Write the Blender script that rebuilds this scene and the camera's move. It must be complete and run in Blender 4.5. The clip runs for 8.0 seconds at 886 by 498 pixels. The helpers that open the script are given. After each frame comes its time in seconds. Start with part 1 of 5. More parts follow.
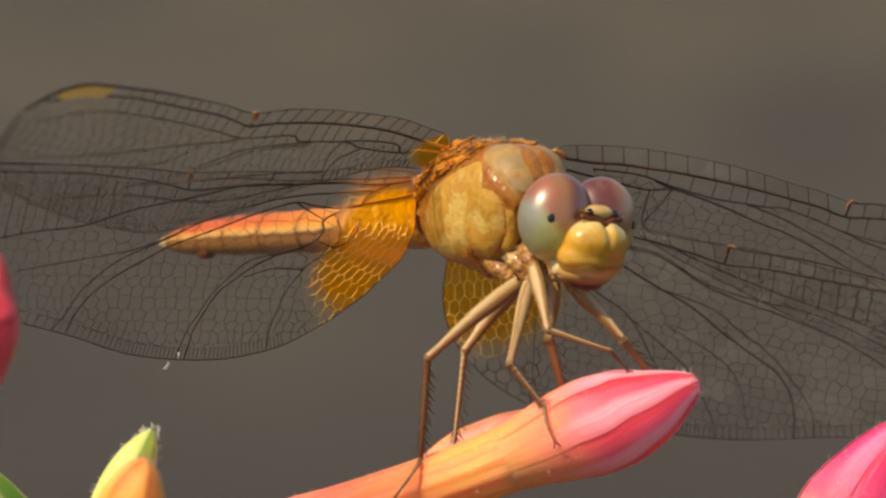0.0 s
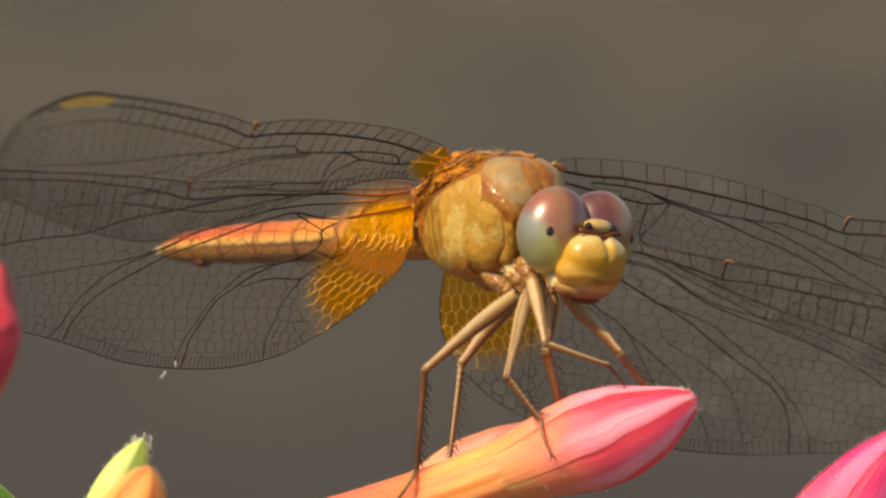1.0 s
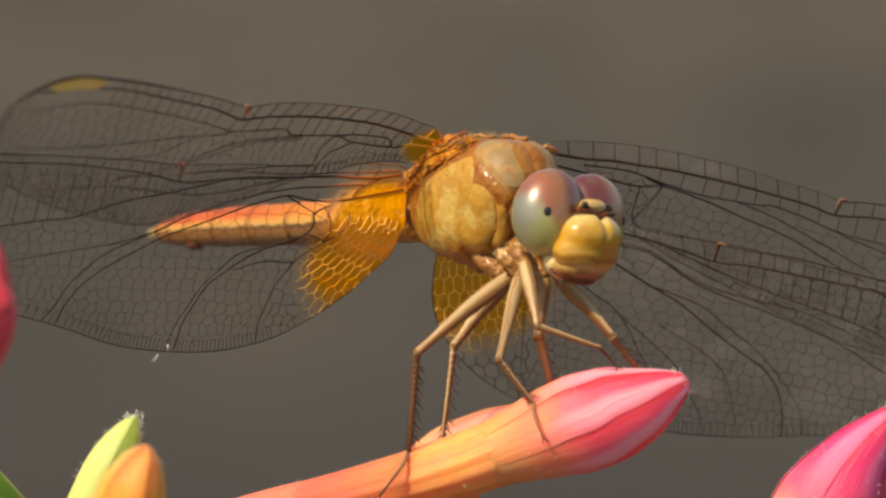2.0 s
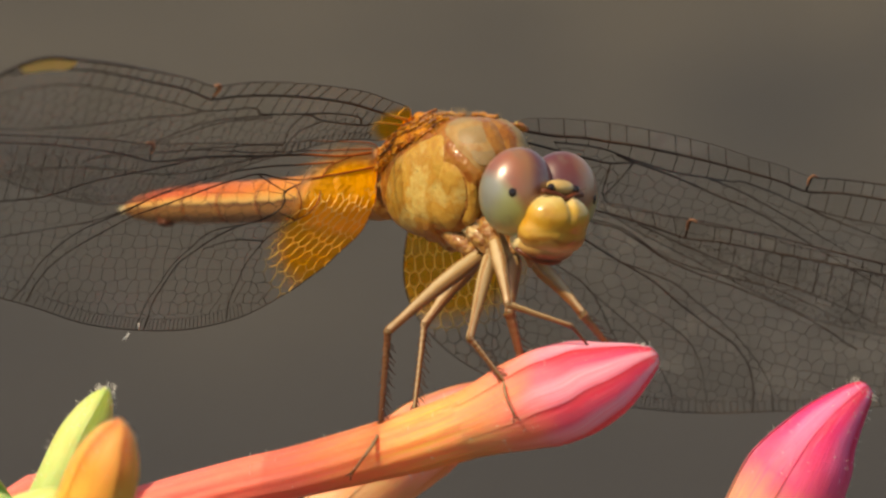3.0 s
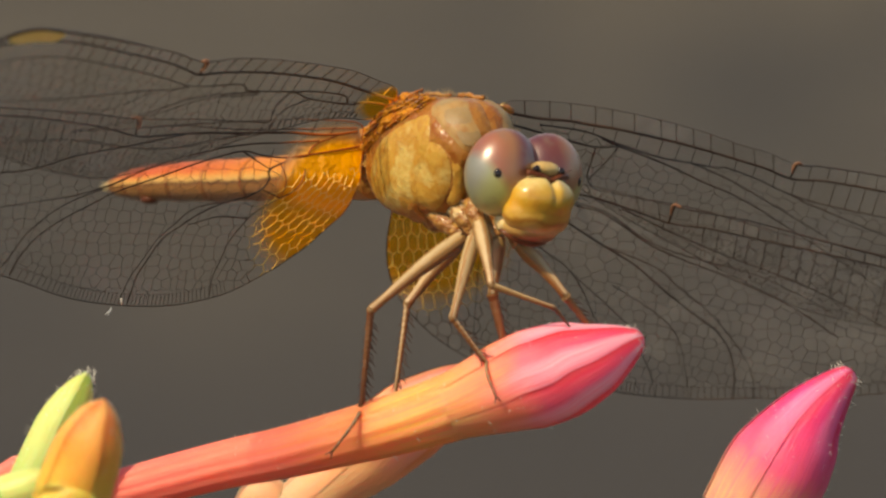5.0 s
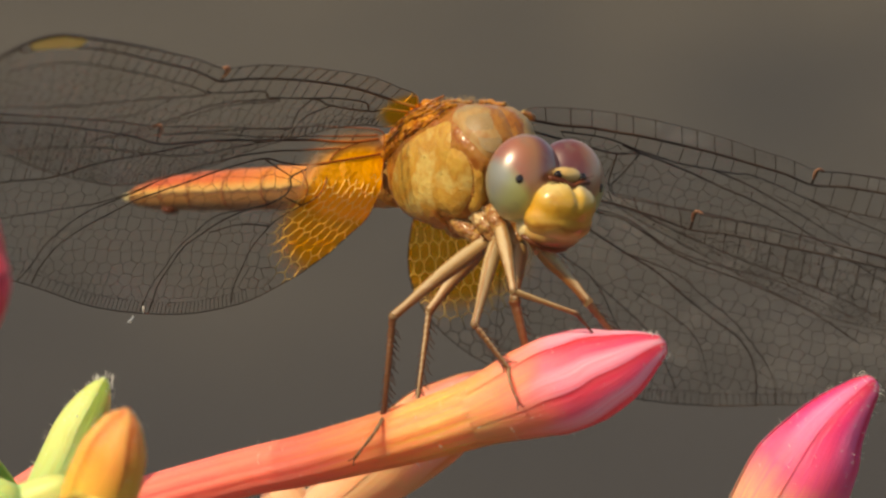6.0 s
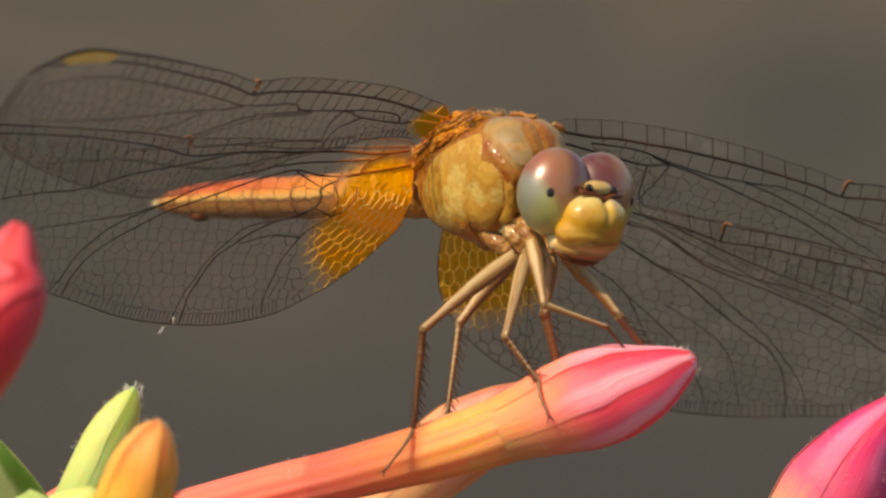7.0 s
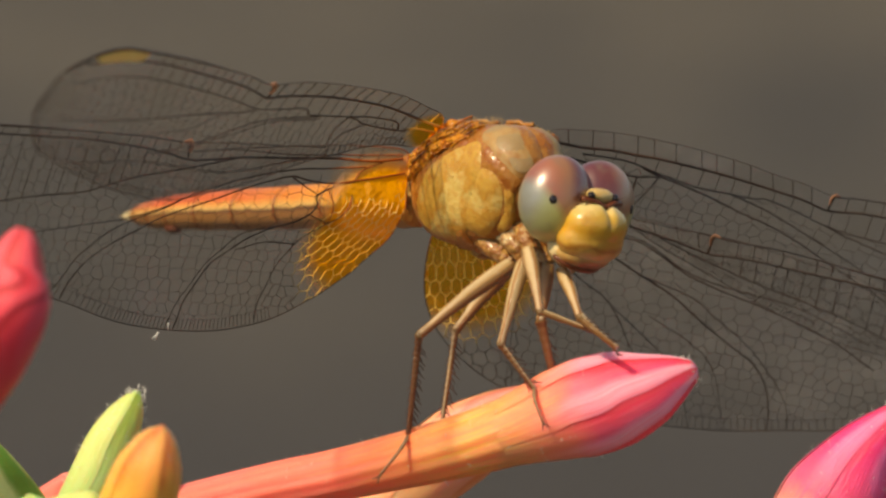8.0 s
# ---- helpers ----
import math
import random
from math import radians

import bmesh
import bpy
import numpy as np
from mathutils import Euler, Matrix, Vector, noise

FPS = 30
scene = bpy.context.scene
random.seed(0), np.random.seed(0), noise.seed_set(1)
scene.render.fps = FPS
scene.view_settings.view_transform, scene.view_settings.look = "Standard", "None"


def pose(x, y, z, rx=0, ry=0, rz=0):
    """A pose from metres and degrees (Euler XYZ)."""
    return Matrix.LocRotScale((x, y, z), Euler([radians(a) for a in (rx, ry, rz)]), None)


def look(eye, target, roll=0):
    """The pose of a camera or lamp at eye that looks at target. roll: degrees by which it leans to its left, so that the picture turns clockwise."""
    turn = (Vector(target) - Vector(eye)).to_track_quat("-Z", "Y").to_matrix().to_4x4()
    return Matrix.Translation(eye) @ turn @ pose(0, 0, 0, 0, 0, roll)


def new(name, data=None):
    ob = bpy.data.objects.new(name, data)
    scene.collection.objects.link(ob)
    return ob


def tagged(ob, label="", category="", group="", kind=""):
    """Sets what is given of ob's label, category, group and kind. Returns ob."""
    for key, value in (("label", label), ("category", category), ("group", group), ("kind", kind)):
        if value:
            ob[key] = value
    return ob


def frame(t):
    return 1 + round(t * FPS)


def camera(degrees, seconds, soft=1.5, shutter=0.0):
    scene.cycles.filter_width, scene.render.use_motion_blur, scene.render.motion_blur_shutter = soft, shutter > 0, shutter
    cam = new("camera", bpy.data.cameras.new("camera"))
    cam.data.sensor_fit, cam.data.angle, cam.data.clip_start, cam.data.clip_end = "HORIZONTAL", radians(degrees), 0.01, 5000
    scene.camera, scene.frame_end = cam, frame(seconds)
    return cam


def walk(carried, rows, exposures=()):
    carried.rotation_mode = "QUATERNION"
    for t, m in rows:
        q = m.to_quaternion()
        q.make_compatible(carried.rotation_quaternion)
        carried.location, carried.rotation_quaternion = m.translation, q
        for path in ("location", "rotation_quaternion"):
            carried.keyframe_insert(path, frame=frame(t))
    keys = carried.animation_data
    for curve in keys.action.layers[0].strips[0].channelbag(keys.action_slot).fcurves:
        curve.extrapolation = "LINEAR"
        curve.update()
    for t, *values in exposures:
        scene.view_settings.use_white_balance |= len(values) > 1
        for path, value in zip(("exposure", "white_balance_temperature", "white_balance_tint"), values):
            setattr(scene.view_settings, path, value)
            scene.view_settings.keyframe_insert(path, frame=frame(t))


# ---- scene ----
MM = 0.001
CAM_D = 0.5
# the perch space: x to the right, y away from the lens, z up, tilted 15 degrees down with the view
PERCH = pose(0, 0, 0.62, -15, 0, 0)
EYE = PERCH @ Vector((0, -CAM_D, 0))

# ---------------------------------------------------------------- camera
cam = camera(4.7268, 8.0, soft=2.5)
cam.data.dof.use_dof = True
cam.data.dof.focus_distance = CAM_D
cam.data.dof.aperture_fstop = 75.0


def aim(yaw, pitch, roll):
    """The camera's pose at the fixed standpoint, turned by small angles in degrees."""
    return Matrix.Translation(EYE) @ PERCH.to_3x3().to_4x4() @ pose(0, 0, 0, 90 + pitch, 0, yaw) @ pose(0, 0, 0, 0, 0, roll)


CAMERA_ROWS = [(0, 0, 0, 0), (0.5, -0.007, 0.057, 0.335), (1, -0.011, 0.066, 0.652), (1.5, -0.018, 0.03, 0.924), (3, -0.215, -0.156, 1.162), (3.5, -0.286, -0.206, 1.448), (4, -0.338, -0.247, 1.298), (5.5, -0.273, -0.25, 1.3), (6, -0.183, -0.219, 1.226), (6.5, -0.079, -0.183, 1.311), (7, -0.018, -0.155, 1.375), (7.4, -0.02, -0.149, 1.396), (7.5, -0.001, -0.149, 1.41), (8, -0.019, -0.133, 1.41)]
walk(cam, [(t, aim(a, b, c)) for t, a, b, c in CAMERA_ROWS], [(0.0, 0.11, 7600, 10), (1.0, 0.16, 7600, 10), (1.7, 0.17, 7600, 10), (2.8, 0.07, 7600, 10), (8.0, 0.05, 7600, 10)])

# ---------------------------------------------------------------- light
SUN_DIR = (PERCH.to_3x3() @ Vector((-0.50, -0.55, 0.67))).normalized()
world = bpy.data.worlds.new("sky")
scene.world = world
world.use_nodes = True
wn = world.node_tree.nodes
sky = wn.new("ShaderNodeTexSky")
sky.sky_type = "NISHITA"
sky.sun_disc = False
sky.sun_elevation = math.asin(SUN_DIR.z)
sky.sun_rotation = math.atan2(SUN_DIR.x, SUN_DIR.y)
world.node_tree.links.new(sky.outputs["Color"], wn["Background"].inputs["Color"])
wn["Background"].inputs["Strength"].default_value = 0.14
sun = new("sun", bpy.data.lights.new("sun", "SUN"))
sun.data.energy = 5.0
sun.data.angle = radians(1.6)
sun.data.color = (1.0, 0.87, 0.66)
sun.matrix_world = look(SUN_DIR * 3, (0, 0, 0))


# ---------------------------------------------------------------- materials
def material(name):
    m = bpy.data.materials.new(name)
    m.use_nodes = True
    return m, m.node_tree, m.node_tree.nodes["Principled BSDF"]


def ramp(nt, source, stops):
    r = nt.nodes.new("ShaderNodeValToRGB")
    while len(r.color_ramp.elements) < len(stops):
        r.color_ramp.elements.new(0.5)
    for e, (p, c) in zip(r.color_ramp.elements, stops):
        e.position, e.color = p, (*c, 1)
    nt.links.new(source, r.inputs["Fac"])
    return r.outputs["Color"]


def noise_tex(nt, scale, detail=3.0, rough=0.55, coord="Object"):
    tc = nt.nodes.new("ShaderNodeTexCoord")
    n = nt.nodes.new("ShaderNodeTexNoise")
    n.inputs["Scale"].default_value = scale
    n.inputs["Detail"].default_value = detail
    n.inputs["Roughness"].default_value = rough
    nt.links.new(tc.outputs[coord], n.inputs["Vector"])
    return n.outputs["Fac"]


def mixed(nt, fac, a, b, mode="MIX"):
    m = nt.nodes.new("ShaderNodeMix")
    m.data_type, m.blend_type = "RGBA", mode
    for socket, value in ((m.inputs[0], fac), (m.inputs[6], a), (m.inputs[7], b)):
        if isinstance(value, bpy.types.NodeSocket):
            nt.links.new(value, socket)
        elif isinstance(value, tuple):
            socket.default_value = (*value, 1)
        else:
            socket.default_value = value
    return m.outputs[2]


def math_node(nt, op, a, b=0.0, c=0.0, clamp=False):
    m = nt.nodes.new("ShaderNodeMath")
    m.operation, m.use_clamp = op, clamp
    for i, v in enumerate((a, b, c)):
        if isinstance(v, bpy.types.NodeSocket):
            nt.links.new(v, m.inputs[i])
        else:
            m.inputs[i].default_value = v
    return m.outputs[0]


def bump(nt, bsdf, height, strength=0.3, distance=0.0001):
    b = nt.nodes.new("ShaderNodeBump")
    b.inputs["Strength"].default_value = strength
    b.inputs["Distance"].default_value = distance
    nt.links.new(height, b.inputs["Height"])
    nt.links.new(b.outputs["Normal"], bsdf.inputs["Normal"])


def chitin(name, colours, rough=0.38, scale=900, sss=0.15, relief=0.25, coat=0.0, speck=0.35, fold=0.0):
    """Insect shell: two or three tints blended by noise, fine pits, a little light passing in."""
    m, nt, b = material(name)
    n = noise_tex(nt, scale, 4)
    fine = noise_tex(nt, scale * 9, 2)
    k = len(colours)
    col = ramp(nt, n, [(0.3 + 0.4 * i / max(1, k - 1), c) for i, c in enumerate(colours)])
    col = mixed(nt, math_node(nt, "MULTIPLY", fine, speck), col, tuple(0.55 * v for v in colours[0]))
    nt.links.new(col, b.inputs["Base Color"])
    b.inputs["Roughness"].default_value = rough
    b.inputs["Subsurface Weight"].default_value = sss
    b.inputs["Subsurface Radius"].default_value = (1.0, 0.5, 0.2)
    b.inputs["Subsurface Scale"].default_value = 0.0006
    b.inputs["Specular IOR Level"].default_value = 0.28
    b.inputs["Coat Weight"].default_value = coat + 0.22 * min(1.0, fold)
    b.inputs["Coat Roughness"].default_value = 0.14
    if fold:
        crease = noise_tex(nt, scale * 1.6, 3, 0.6)
        fine = math_node(nt, "MULTIPLY_ADD", crease, fold, math_node(nt, "MULTIPLY", fine, 0.35))
    bump(nt, b, fine, relief, 0.00024 if fold else 0.00008)
    return m


def uv_pigment(name, stops, across=None, rough=0.5, noise_scale=700, sss=0.25, relief=0.3, grain=(0.30, 0.10, 0.04)):
    """Pigment that changes along a part (its first UV axis), with an optional second ramp round it."""
    m, nt, b = material(name)
    uv = nt.nodes.new("ShaderNodeUVMap")
    sep = nt.nodes.new("ShaderNodeSeparateXYZ")
    nt.links.new(uv.outputs["UV"], sep.inputs[0])
    n = noise_tex(nt, noise_scale, 4)
    along = math_node(nt, "ADD", sep.outputs[0], math_node(nt, "MULTIPLY_ADD", n, 0.16, -0.08), clamp=True)
    col = ramp(nt, along, stops)
    if across:
        round_ = math_node(nt, "ADD", sep.outputs[1], math_node(nt, "MULTIPLY_ADD", n, 0.06, -0.03), clamp=True)
        r = nt.nodes.new("ShaderNodeValToRGB")
        while len(r.color_ramp.elements) < len(across):
            r.color_ramp.elements.new(0.5)
        for e, (p, c, a) in zip(r.color_ramp.elements, across):
            e.position, e.color = p, (*c, a)
        nt.links.new(round_, r.inputs["Fac"])
        col = mixed(nt, r.outputs["Alpha"], col, r.outputs["Color"])
    fine = noise_tex(nt, noise_scale * 8, 2)
    col = mixed(nt, math_node(nt, "MULTIPLY", fine, 0.25), col, grain)
    nt.links.new(col, b.inputs["Base Color"])
    b.inputs["Roughness"].default_value = rough
    b.inputs["Subsurface Weight"].default_value = sss
    b.inputs["Subsurface Radius"].default_value = (1.0, 0.4, 0.25)
    b.inputs["Subsurface Scale"].default_value = 0.0008
    b.inputs["Specular IOR Level"].default_value = 0.45
    bump(nt, b, fine, relief, 0.00008)
    return m


def wing_mask(nt, centre, radii):
    """1 at the amber patch by the wing's root, fading to 0: centre and radii in millimetres along span and chord."""
    tc = nt.nodes.new("ShaderNodeTexCoord")
    mp = nt.nodes.new("ShaderNodeMapping")
    mp.vector_type = "TEXTURE"
    mp.inputs["Location"].default_value = (centre[0] * MM, centre[1] * MM, 0)
    mp.inputs["Scale"].default_value = (radii[0] * MM, radii[1] * MM, 1)
    nt.links.new(tc.outputs["Object"], mp.inputs["Vector"])
    ln = nt.nodes.new("ShaderNodeVectorMath")
    ln.operation = "LENGTH"
    nt.links.new(mp.outputs["Vector"], ln.inputs[0])
    mr = nt.nodes.new("ShaderNodeMapRange")
    mr.interpolation_type = "SMOOTHSTEP"
    for k, v in ((1, 0.70), (2, 1.10), (3, 1.0), (4, 0.0)):
        mr.inputs[k].default_value = v
    nt.links.new(ln.outputs["Value"], mr.inputs[0])
    return mr.outputs[0]


def membrane_material(name, centre, radii, dense=None, weight=0.36, haze_max=0.16):
    m, nt, b = material(name)
    mask = wing_mask(nt, centre, radii)
    clear = nt.nodes.new("ShaderNodeBsdfTransparent")
    nt.links.new(mixed(nt, mask, (0.86, 0.85, 0.83), (1.0, 0.64, 0.05)), clear.inputs["Color"])
    nt.links.new(mixed(nt, mask, (0.60, 0.58, 0.55), (1.0, 0.41, 0.006)), b.inputs["Base Color"])
    b.inputs["Roughness"].default_value = 0.24
    b.inputs["Specular IOR Level"].default_value = 0.6
    wave = noise_tex(nt, 620, 3)
    bump(nt, b, wave, 0.8, 0.0004)
    # pale noise patches imitate whitish reflections on the membrane
    glint_haze = ramp(nt, noise_tex(nt, 190, 5, 0.7), [(0.42, (0.02, 0.02, 0.02)), (0.72, (haze_max, haze_max, haze_max))])
    g = nt.nodes.new("ShaderNodeSeparateColor")
    nt.links.new(glint_haze, g.inputs[0])
    mx = nt.nodes.new("ShaderNodeMixShader")
    body = math_node(nt, "MULTIPLY_ADD", mask, weight, g.outputs[0])
    if dense:
        body = math_node(nt, "MULTIPLY_ADD", math_node(nt, "MULTIPLY", wing_mask(nt, *dense), mask), 0.62, body, clamp=True)
    nt.links.new(body, mx.inputs[0])
    nt.links.new(clear.outputs[0], mx.inputs[1])
    nt.links.new(b.outputs[0], mx.inputs[2])
    nt.links.new(mx.outputs[0], nt.nodes["Material Output"].inputs["Surface"])
    return m


def vein_material(name, centre, radii, amber=(0.95, 0.68, 0.22)):
    m, nt, b = material(name)
    mask = wing_mask(nt, centre, radii)
    n = noise_tex(nt, 300, 3)
    dark = ramp(nt, n, [(0.35, (0.010, 0.008, 0.007)), (0.68, (0.042, 0.021, 0.011))])
    nt.links.new(mixed(nt, mask, dark, amber), b.inputs["Base Color"])
    b.inputs["Roughness"].default_value = 0.45
    b.inputs["Specular IOR Level"].default_value = 0.25
    return m


HIND_AMBER = ((1.1, 3.5), (3.9, 4.15))
FORE_AMBER = ((0.1, 0.5), (3.0, 1.15))
MEMBRANE_H = membrane_material("hindwing_membrane", *HIND_AMBER, ((0.7, 1.7), (3.7, 2.3)))
MEMBRANE_B = membrane_material("far_hindwing_membrane", *HIND_AMBER, None, 0.20)
MEMBRANE_F = membrane_material("forewing_membrane", *FORE_AMBER, None, 0.10, 0.26)
FAR_AMBER = ((-0.2, 0.3), (1.0, 0.9))
MEMBRANE_L = membrane_material("far_forewing_membrane", *FAR_AMBER, None, 0.32)
VEIN_H = vein_material("hindwing_vein", (0.9, 1.6), (3.6, 3.0), (0.30, 0.07, 0.008))
NET_H = vein_material("hindwing_net", (1.7, 4.3), (3.3, 3.6), (1.0, 0.68, 0.17))
VEIN_F = vein_material("forewing_vein", *FORE_AMBER, (0.85, 0.50, 0.10))
VEIN_L = vein_material("far_forewing_vein", *FAR_AMBER)
NODUS_TAN = chitin("nodus_red_brown", [(0.10, 0.03, 0.015), (0.42, 0.20, 0.10)], 0.35, 2500, 0.0, 0.2, 0.0, 0.1)
STIGMA = chitin("pterostigma_tan", [(0.72, 0.52, 0.14), (0.78, 0.60, 0.22)], 0.45, 900, 0.1, 0.2, 0.0, 0.1)
YELLOW_SIDE = chitin("thorax_yellow", [(0.36, 0.15, 0.018), (0.46, 0.27, 0.05), (0.40, 0.20, 0.03), (0.50, 0.36, 0.11), (0.42, 0.22, 0.035)], 0.36, 560, 0.12, 0.3, 0.0, 0.08, 2.4)
BROWN_SHELL = chitin("thorax_brown", [(0.26, 0.085, 0.012), (0.33, 0.145, 0.028), (0.24, 0.07, 0.011), (0.36, 0.185, 0.045)], 0.34, 520, 0.12, 0.4, 0.0, 0.1, 2.8)
SEAM_BROWN = chitin("thorax_seam", [(0.26, 0.075, 0.010), (0.36, 0.15, 0.03), (0.22, 0.055, 0.010)], 0.34, 800, 0.08, 0.5, 0.0, 0.12, 3.2)
ROOT_BROWN = chitin("abdomen_root", [(0.24, 0.10, 0.02), (0.40, 0.22, 0.06), (0.30, 0.14, 0.03)], 0.4, 700, 0.15, 0.4, 0.0, 0.15, 3.0)
SKIN_TAN = chitin("breast_skin", [(0.18, 0.055, 0.012), (0.46, 0.27, 0.085), (0.22, 0.075, 0.016), (0.58, 0.44, 0.22), (0.28, 0.10, 0.022)], 0.28, 800, 0.1, 0.6, 0.0, 0.12, 4.0)
KNOB_RED = chitin("shoulder_red_brown", [(0.40, 0.13, 0.02), (0.28, 0.08, 0.015)], 0.34, 900, 0.1, 0.4, 0.0, 0.1)
GREY_WINDOW = chitin("grey_window", [(0.24, 0.15, 0.06), (0.29, 0.20, 0.095)], 0.5, 900, 0.2, 0.1, 0.0, 0.06)
PALE_STRIPE = chitin("pale_stripe", [(0.28, 0.12, 0.026), (0.33, 0.18, 0.055), (0.35, 0.22, 0.085), (0.27, 0.105, 0.022)], 0.5, 700, 0.15, 0.15, 0.0, 0.08, 0.3)
ORANGE_ROOT = chitin("wing_root_orange", [(0.60, 0.20, 0.008), (0.38, 0.085, 0.006), (0.64, 0.26, 0.016), (0.44, 0.12, 0.008)], 0.32, 1500, 0.08, 0.7, 0.0, 0.2, 5.0)
FACE_CREAM = chitin("face_cream", [(0.62, 0.46, 0.20), (0.74, 0.60, 0.34)], 0.3, 500, 0.1, 0.15, 0.0, 0.1)
VERTEX_TAN = chitin("vertex_tan", [(0.42, 0.26, 0.08), (0.56, 0.42, 0.18)], 0.2, 900, 0.05, 0.2, 0.3, 0.1)
FACE_DARK = chitin("mouth_brown", [(0.09, 0.022, 0.008), (0.18, 0.05, 0.014)], 0.3, 900, 0.0)
NECK_DARK = chitin("neck_dark_red", [(0.06, 0.014, 0.008), (0.14, 0.045, 0.018), (0.24, 0.11, 0.04)], 0.3, 1300, 0.1)
NECK_INFILL_DARK = chitin("neck_infill_dark", [(0.022, 0.008, 0.006), (0.05, 0.018, 0.012)], 0.45, 1300, 0.0)
KNOB_GLOSS = chitin("neck_gloss_red", [(0.16, 0.022, 0.012), (0.24, 0.05, 0.02)], 0.16, 900, 0.0, 0.2, 0.4)
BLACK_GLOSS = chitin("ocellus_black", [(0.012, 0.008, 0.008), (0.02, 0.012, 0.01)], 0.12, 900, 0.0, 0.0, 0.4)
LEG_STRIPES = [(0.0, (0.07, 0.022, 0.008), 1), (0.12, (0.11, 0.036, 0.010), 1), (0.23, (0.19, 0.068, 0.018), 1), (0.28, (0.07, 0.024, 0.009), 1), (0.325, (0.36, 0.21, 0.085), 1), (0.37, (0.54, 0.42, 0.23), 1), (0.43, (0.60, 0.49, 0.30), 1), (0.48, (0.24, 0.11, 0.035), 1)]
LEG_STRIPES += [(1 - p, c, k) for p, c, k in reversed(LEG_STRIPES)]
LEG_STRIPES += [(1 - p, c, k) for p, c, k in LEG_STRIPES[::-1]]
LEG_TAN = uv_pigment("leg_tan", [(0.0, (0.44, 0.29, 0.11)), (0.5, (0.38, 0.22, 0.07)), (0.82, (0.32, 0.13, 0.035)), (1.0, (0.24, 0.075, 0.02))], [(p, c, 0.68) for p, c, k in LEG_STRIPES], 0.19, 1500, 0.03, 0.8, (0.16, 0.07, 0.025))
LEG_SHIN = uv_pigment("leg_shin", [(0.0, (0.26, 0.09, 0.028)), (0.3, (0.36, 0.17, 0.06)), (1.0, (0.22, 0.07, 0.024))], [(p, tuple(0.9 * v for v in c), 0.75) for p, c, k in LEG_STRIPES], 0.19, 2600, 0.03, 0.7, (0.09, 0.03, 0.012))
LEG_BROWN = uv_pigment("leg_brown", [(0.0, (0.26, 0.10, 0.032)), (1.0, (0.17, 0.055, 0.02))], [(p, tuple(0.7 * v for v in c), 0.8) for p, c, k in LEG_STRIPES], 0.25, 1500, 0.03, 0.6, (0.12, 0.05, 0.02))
SPINE_DARK = chitin("leg_spine", [(0.05, 0.02, 0.012), (0.09, 0.04, 0.02)], 0.4, 900, 0.0)
HAIR_TAN = chitin("body_hair", [(0.45, 0.28, 0.10), (0.55, 0.40, 0.20)], 0.5, 900, 0.0, 0.0)
BELLY = [(0.0, (0.34, 0.19, 0.07), 1), (0.07, (0.22, 0.10, 0.03), 1), (0.15, (0.32, 0.16, 0.05), 1), (0.215, (0.28, 0.13, 0.035), 1), (0.240, (0.07, 0.028, 0.012), 1), (0.262, (0.64, 0.40, 0.12), 1), (0.295, (0.68, 0.34, 0.06), 0.75), (0.33, (0.7, 0.3, 0.05), 0.0)]
ABDOMEN = uv_pigment("abdomen_orange", [(0.0, (0.70, 0.36, 0.03)), (0.2, (0.70, 0.34, 0.025)), (0.4, (0.66, 0.20, 0.012)), (0.6, (0.60, 0.11, 0.008)), (0.85, (0.56, 0.075, 0.007)), (1.0, (0.55, 0.18, 0.035))],
                     BELLY + [(1 - p, c, k) for p, c, k in BELLY[::-1]], 0.42, sss=0.1)
EDGE_BROWN = chitin("segment_edge", [(0.16, 0.035, 0.006), (0.26, 0.07, 0.012)], 0.4)


def face_material():
    m, nt, b = material("face_amber")
    tc = nt.nodes.new("ShaderNodeTexCoord")
    sep = nt.nodes.new("ShaderNodeSeparateXYZ")
    nt.links.new(tc.outputs["Object"], sep.inputs[0])
    n = noise_tex(nt, 480, 4)
    fine = noise_tex(nt, 5000, 2)
    h = math_node(nt, "MULTIPLY_ADD", sep.outputs[2], 1 / 0.0034, 0.88)
    h = math_node(nt, "ADD", h, math_node(nt, "MULTIPLY_ADD", n, 0.34, -0.17), clamp=True)
    # cream at the ramp's upper end paints in the glossy brow highlight
    col = ramp(nt, h, [(0.0, (0.16, 0.04, 0.012)), (0.08, (0.26, 0.10, 0.025)), (0.17, (0.48, 0.30, 0.10)), (0.26, (0.46, 0.25, 0.05)), (0.31, (0.28, 0.11, 0.016)), (0.37, (0.48, 0.27, 0.04)), (0.52, (0.49, 0.245, 0.018)), (0.72, (0.52, 0.31, 0.045)), (0.85, (0.58, 0.44, 0.16)), (0.98, (0.64, 0.55, 0.34))])
    blot = ramp(nt, noise_tex(nt, 900, 4, 0.65), [(0.50, (0, 0, 0)), (0.66, (1, 1, 1))])
    g = nt.nodes.new("ShaderNodeSeparateColor")
    nt.links.new(blot, g.inputs[0])
    col = mixed(nt, math_node(nt, "MULTIPLY", g.outputs[0], 0.45), col, (0.34, 0.13, 0.012))
    nt.links.new(col, b.inputs["Base Color"])
    b.inputs["Roughness"].default_value = 0.36
    b.inputs["Specular IOR Level"].default_value = 0.4
    b.inputs["Coat Weight"].default_value = 0.4
    b.inputs["Coat Roughness"].default_value = 0.15
    b.inputs["Subsurface Weight"].default_value = 0.08
    b.inputs["Subsurface Scale"].default_value = 0.0005
    bump(nt, b, math_node(nt, "MULTIPLY_ADD", noise_tex(nt, 1500, 3), 3.0, fine), 0.22, 0.00005)
    return m


FACE_MAT = face_material()


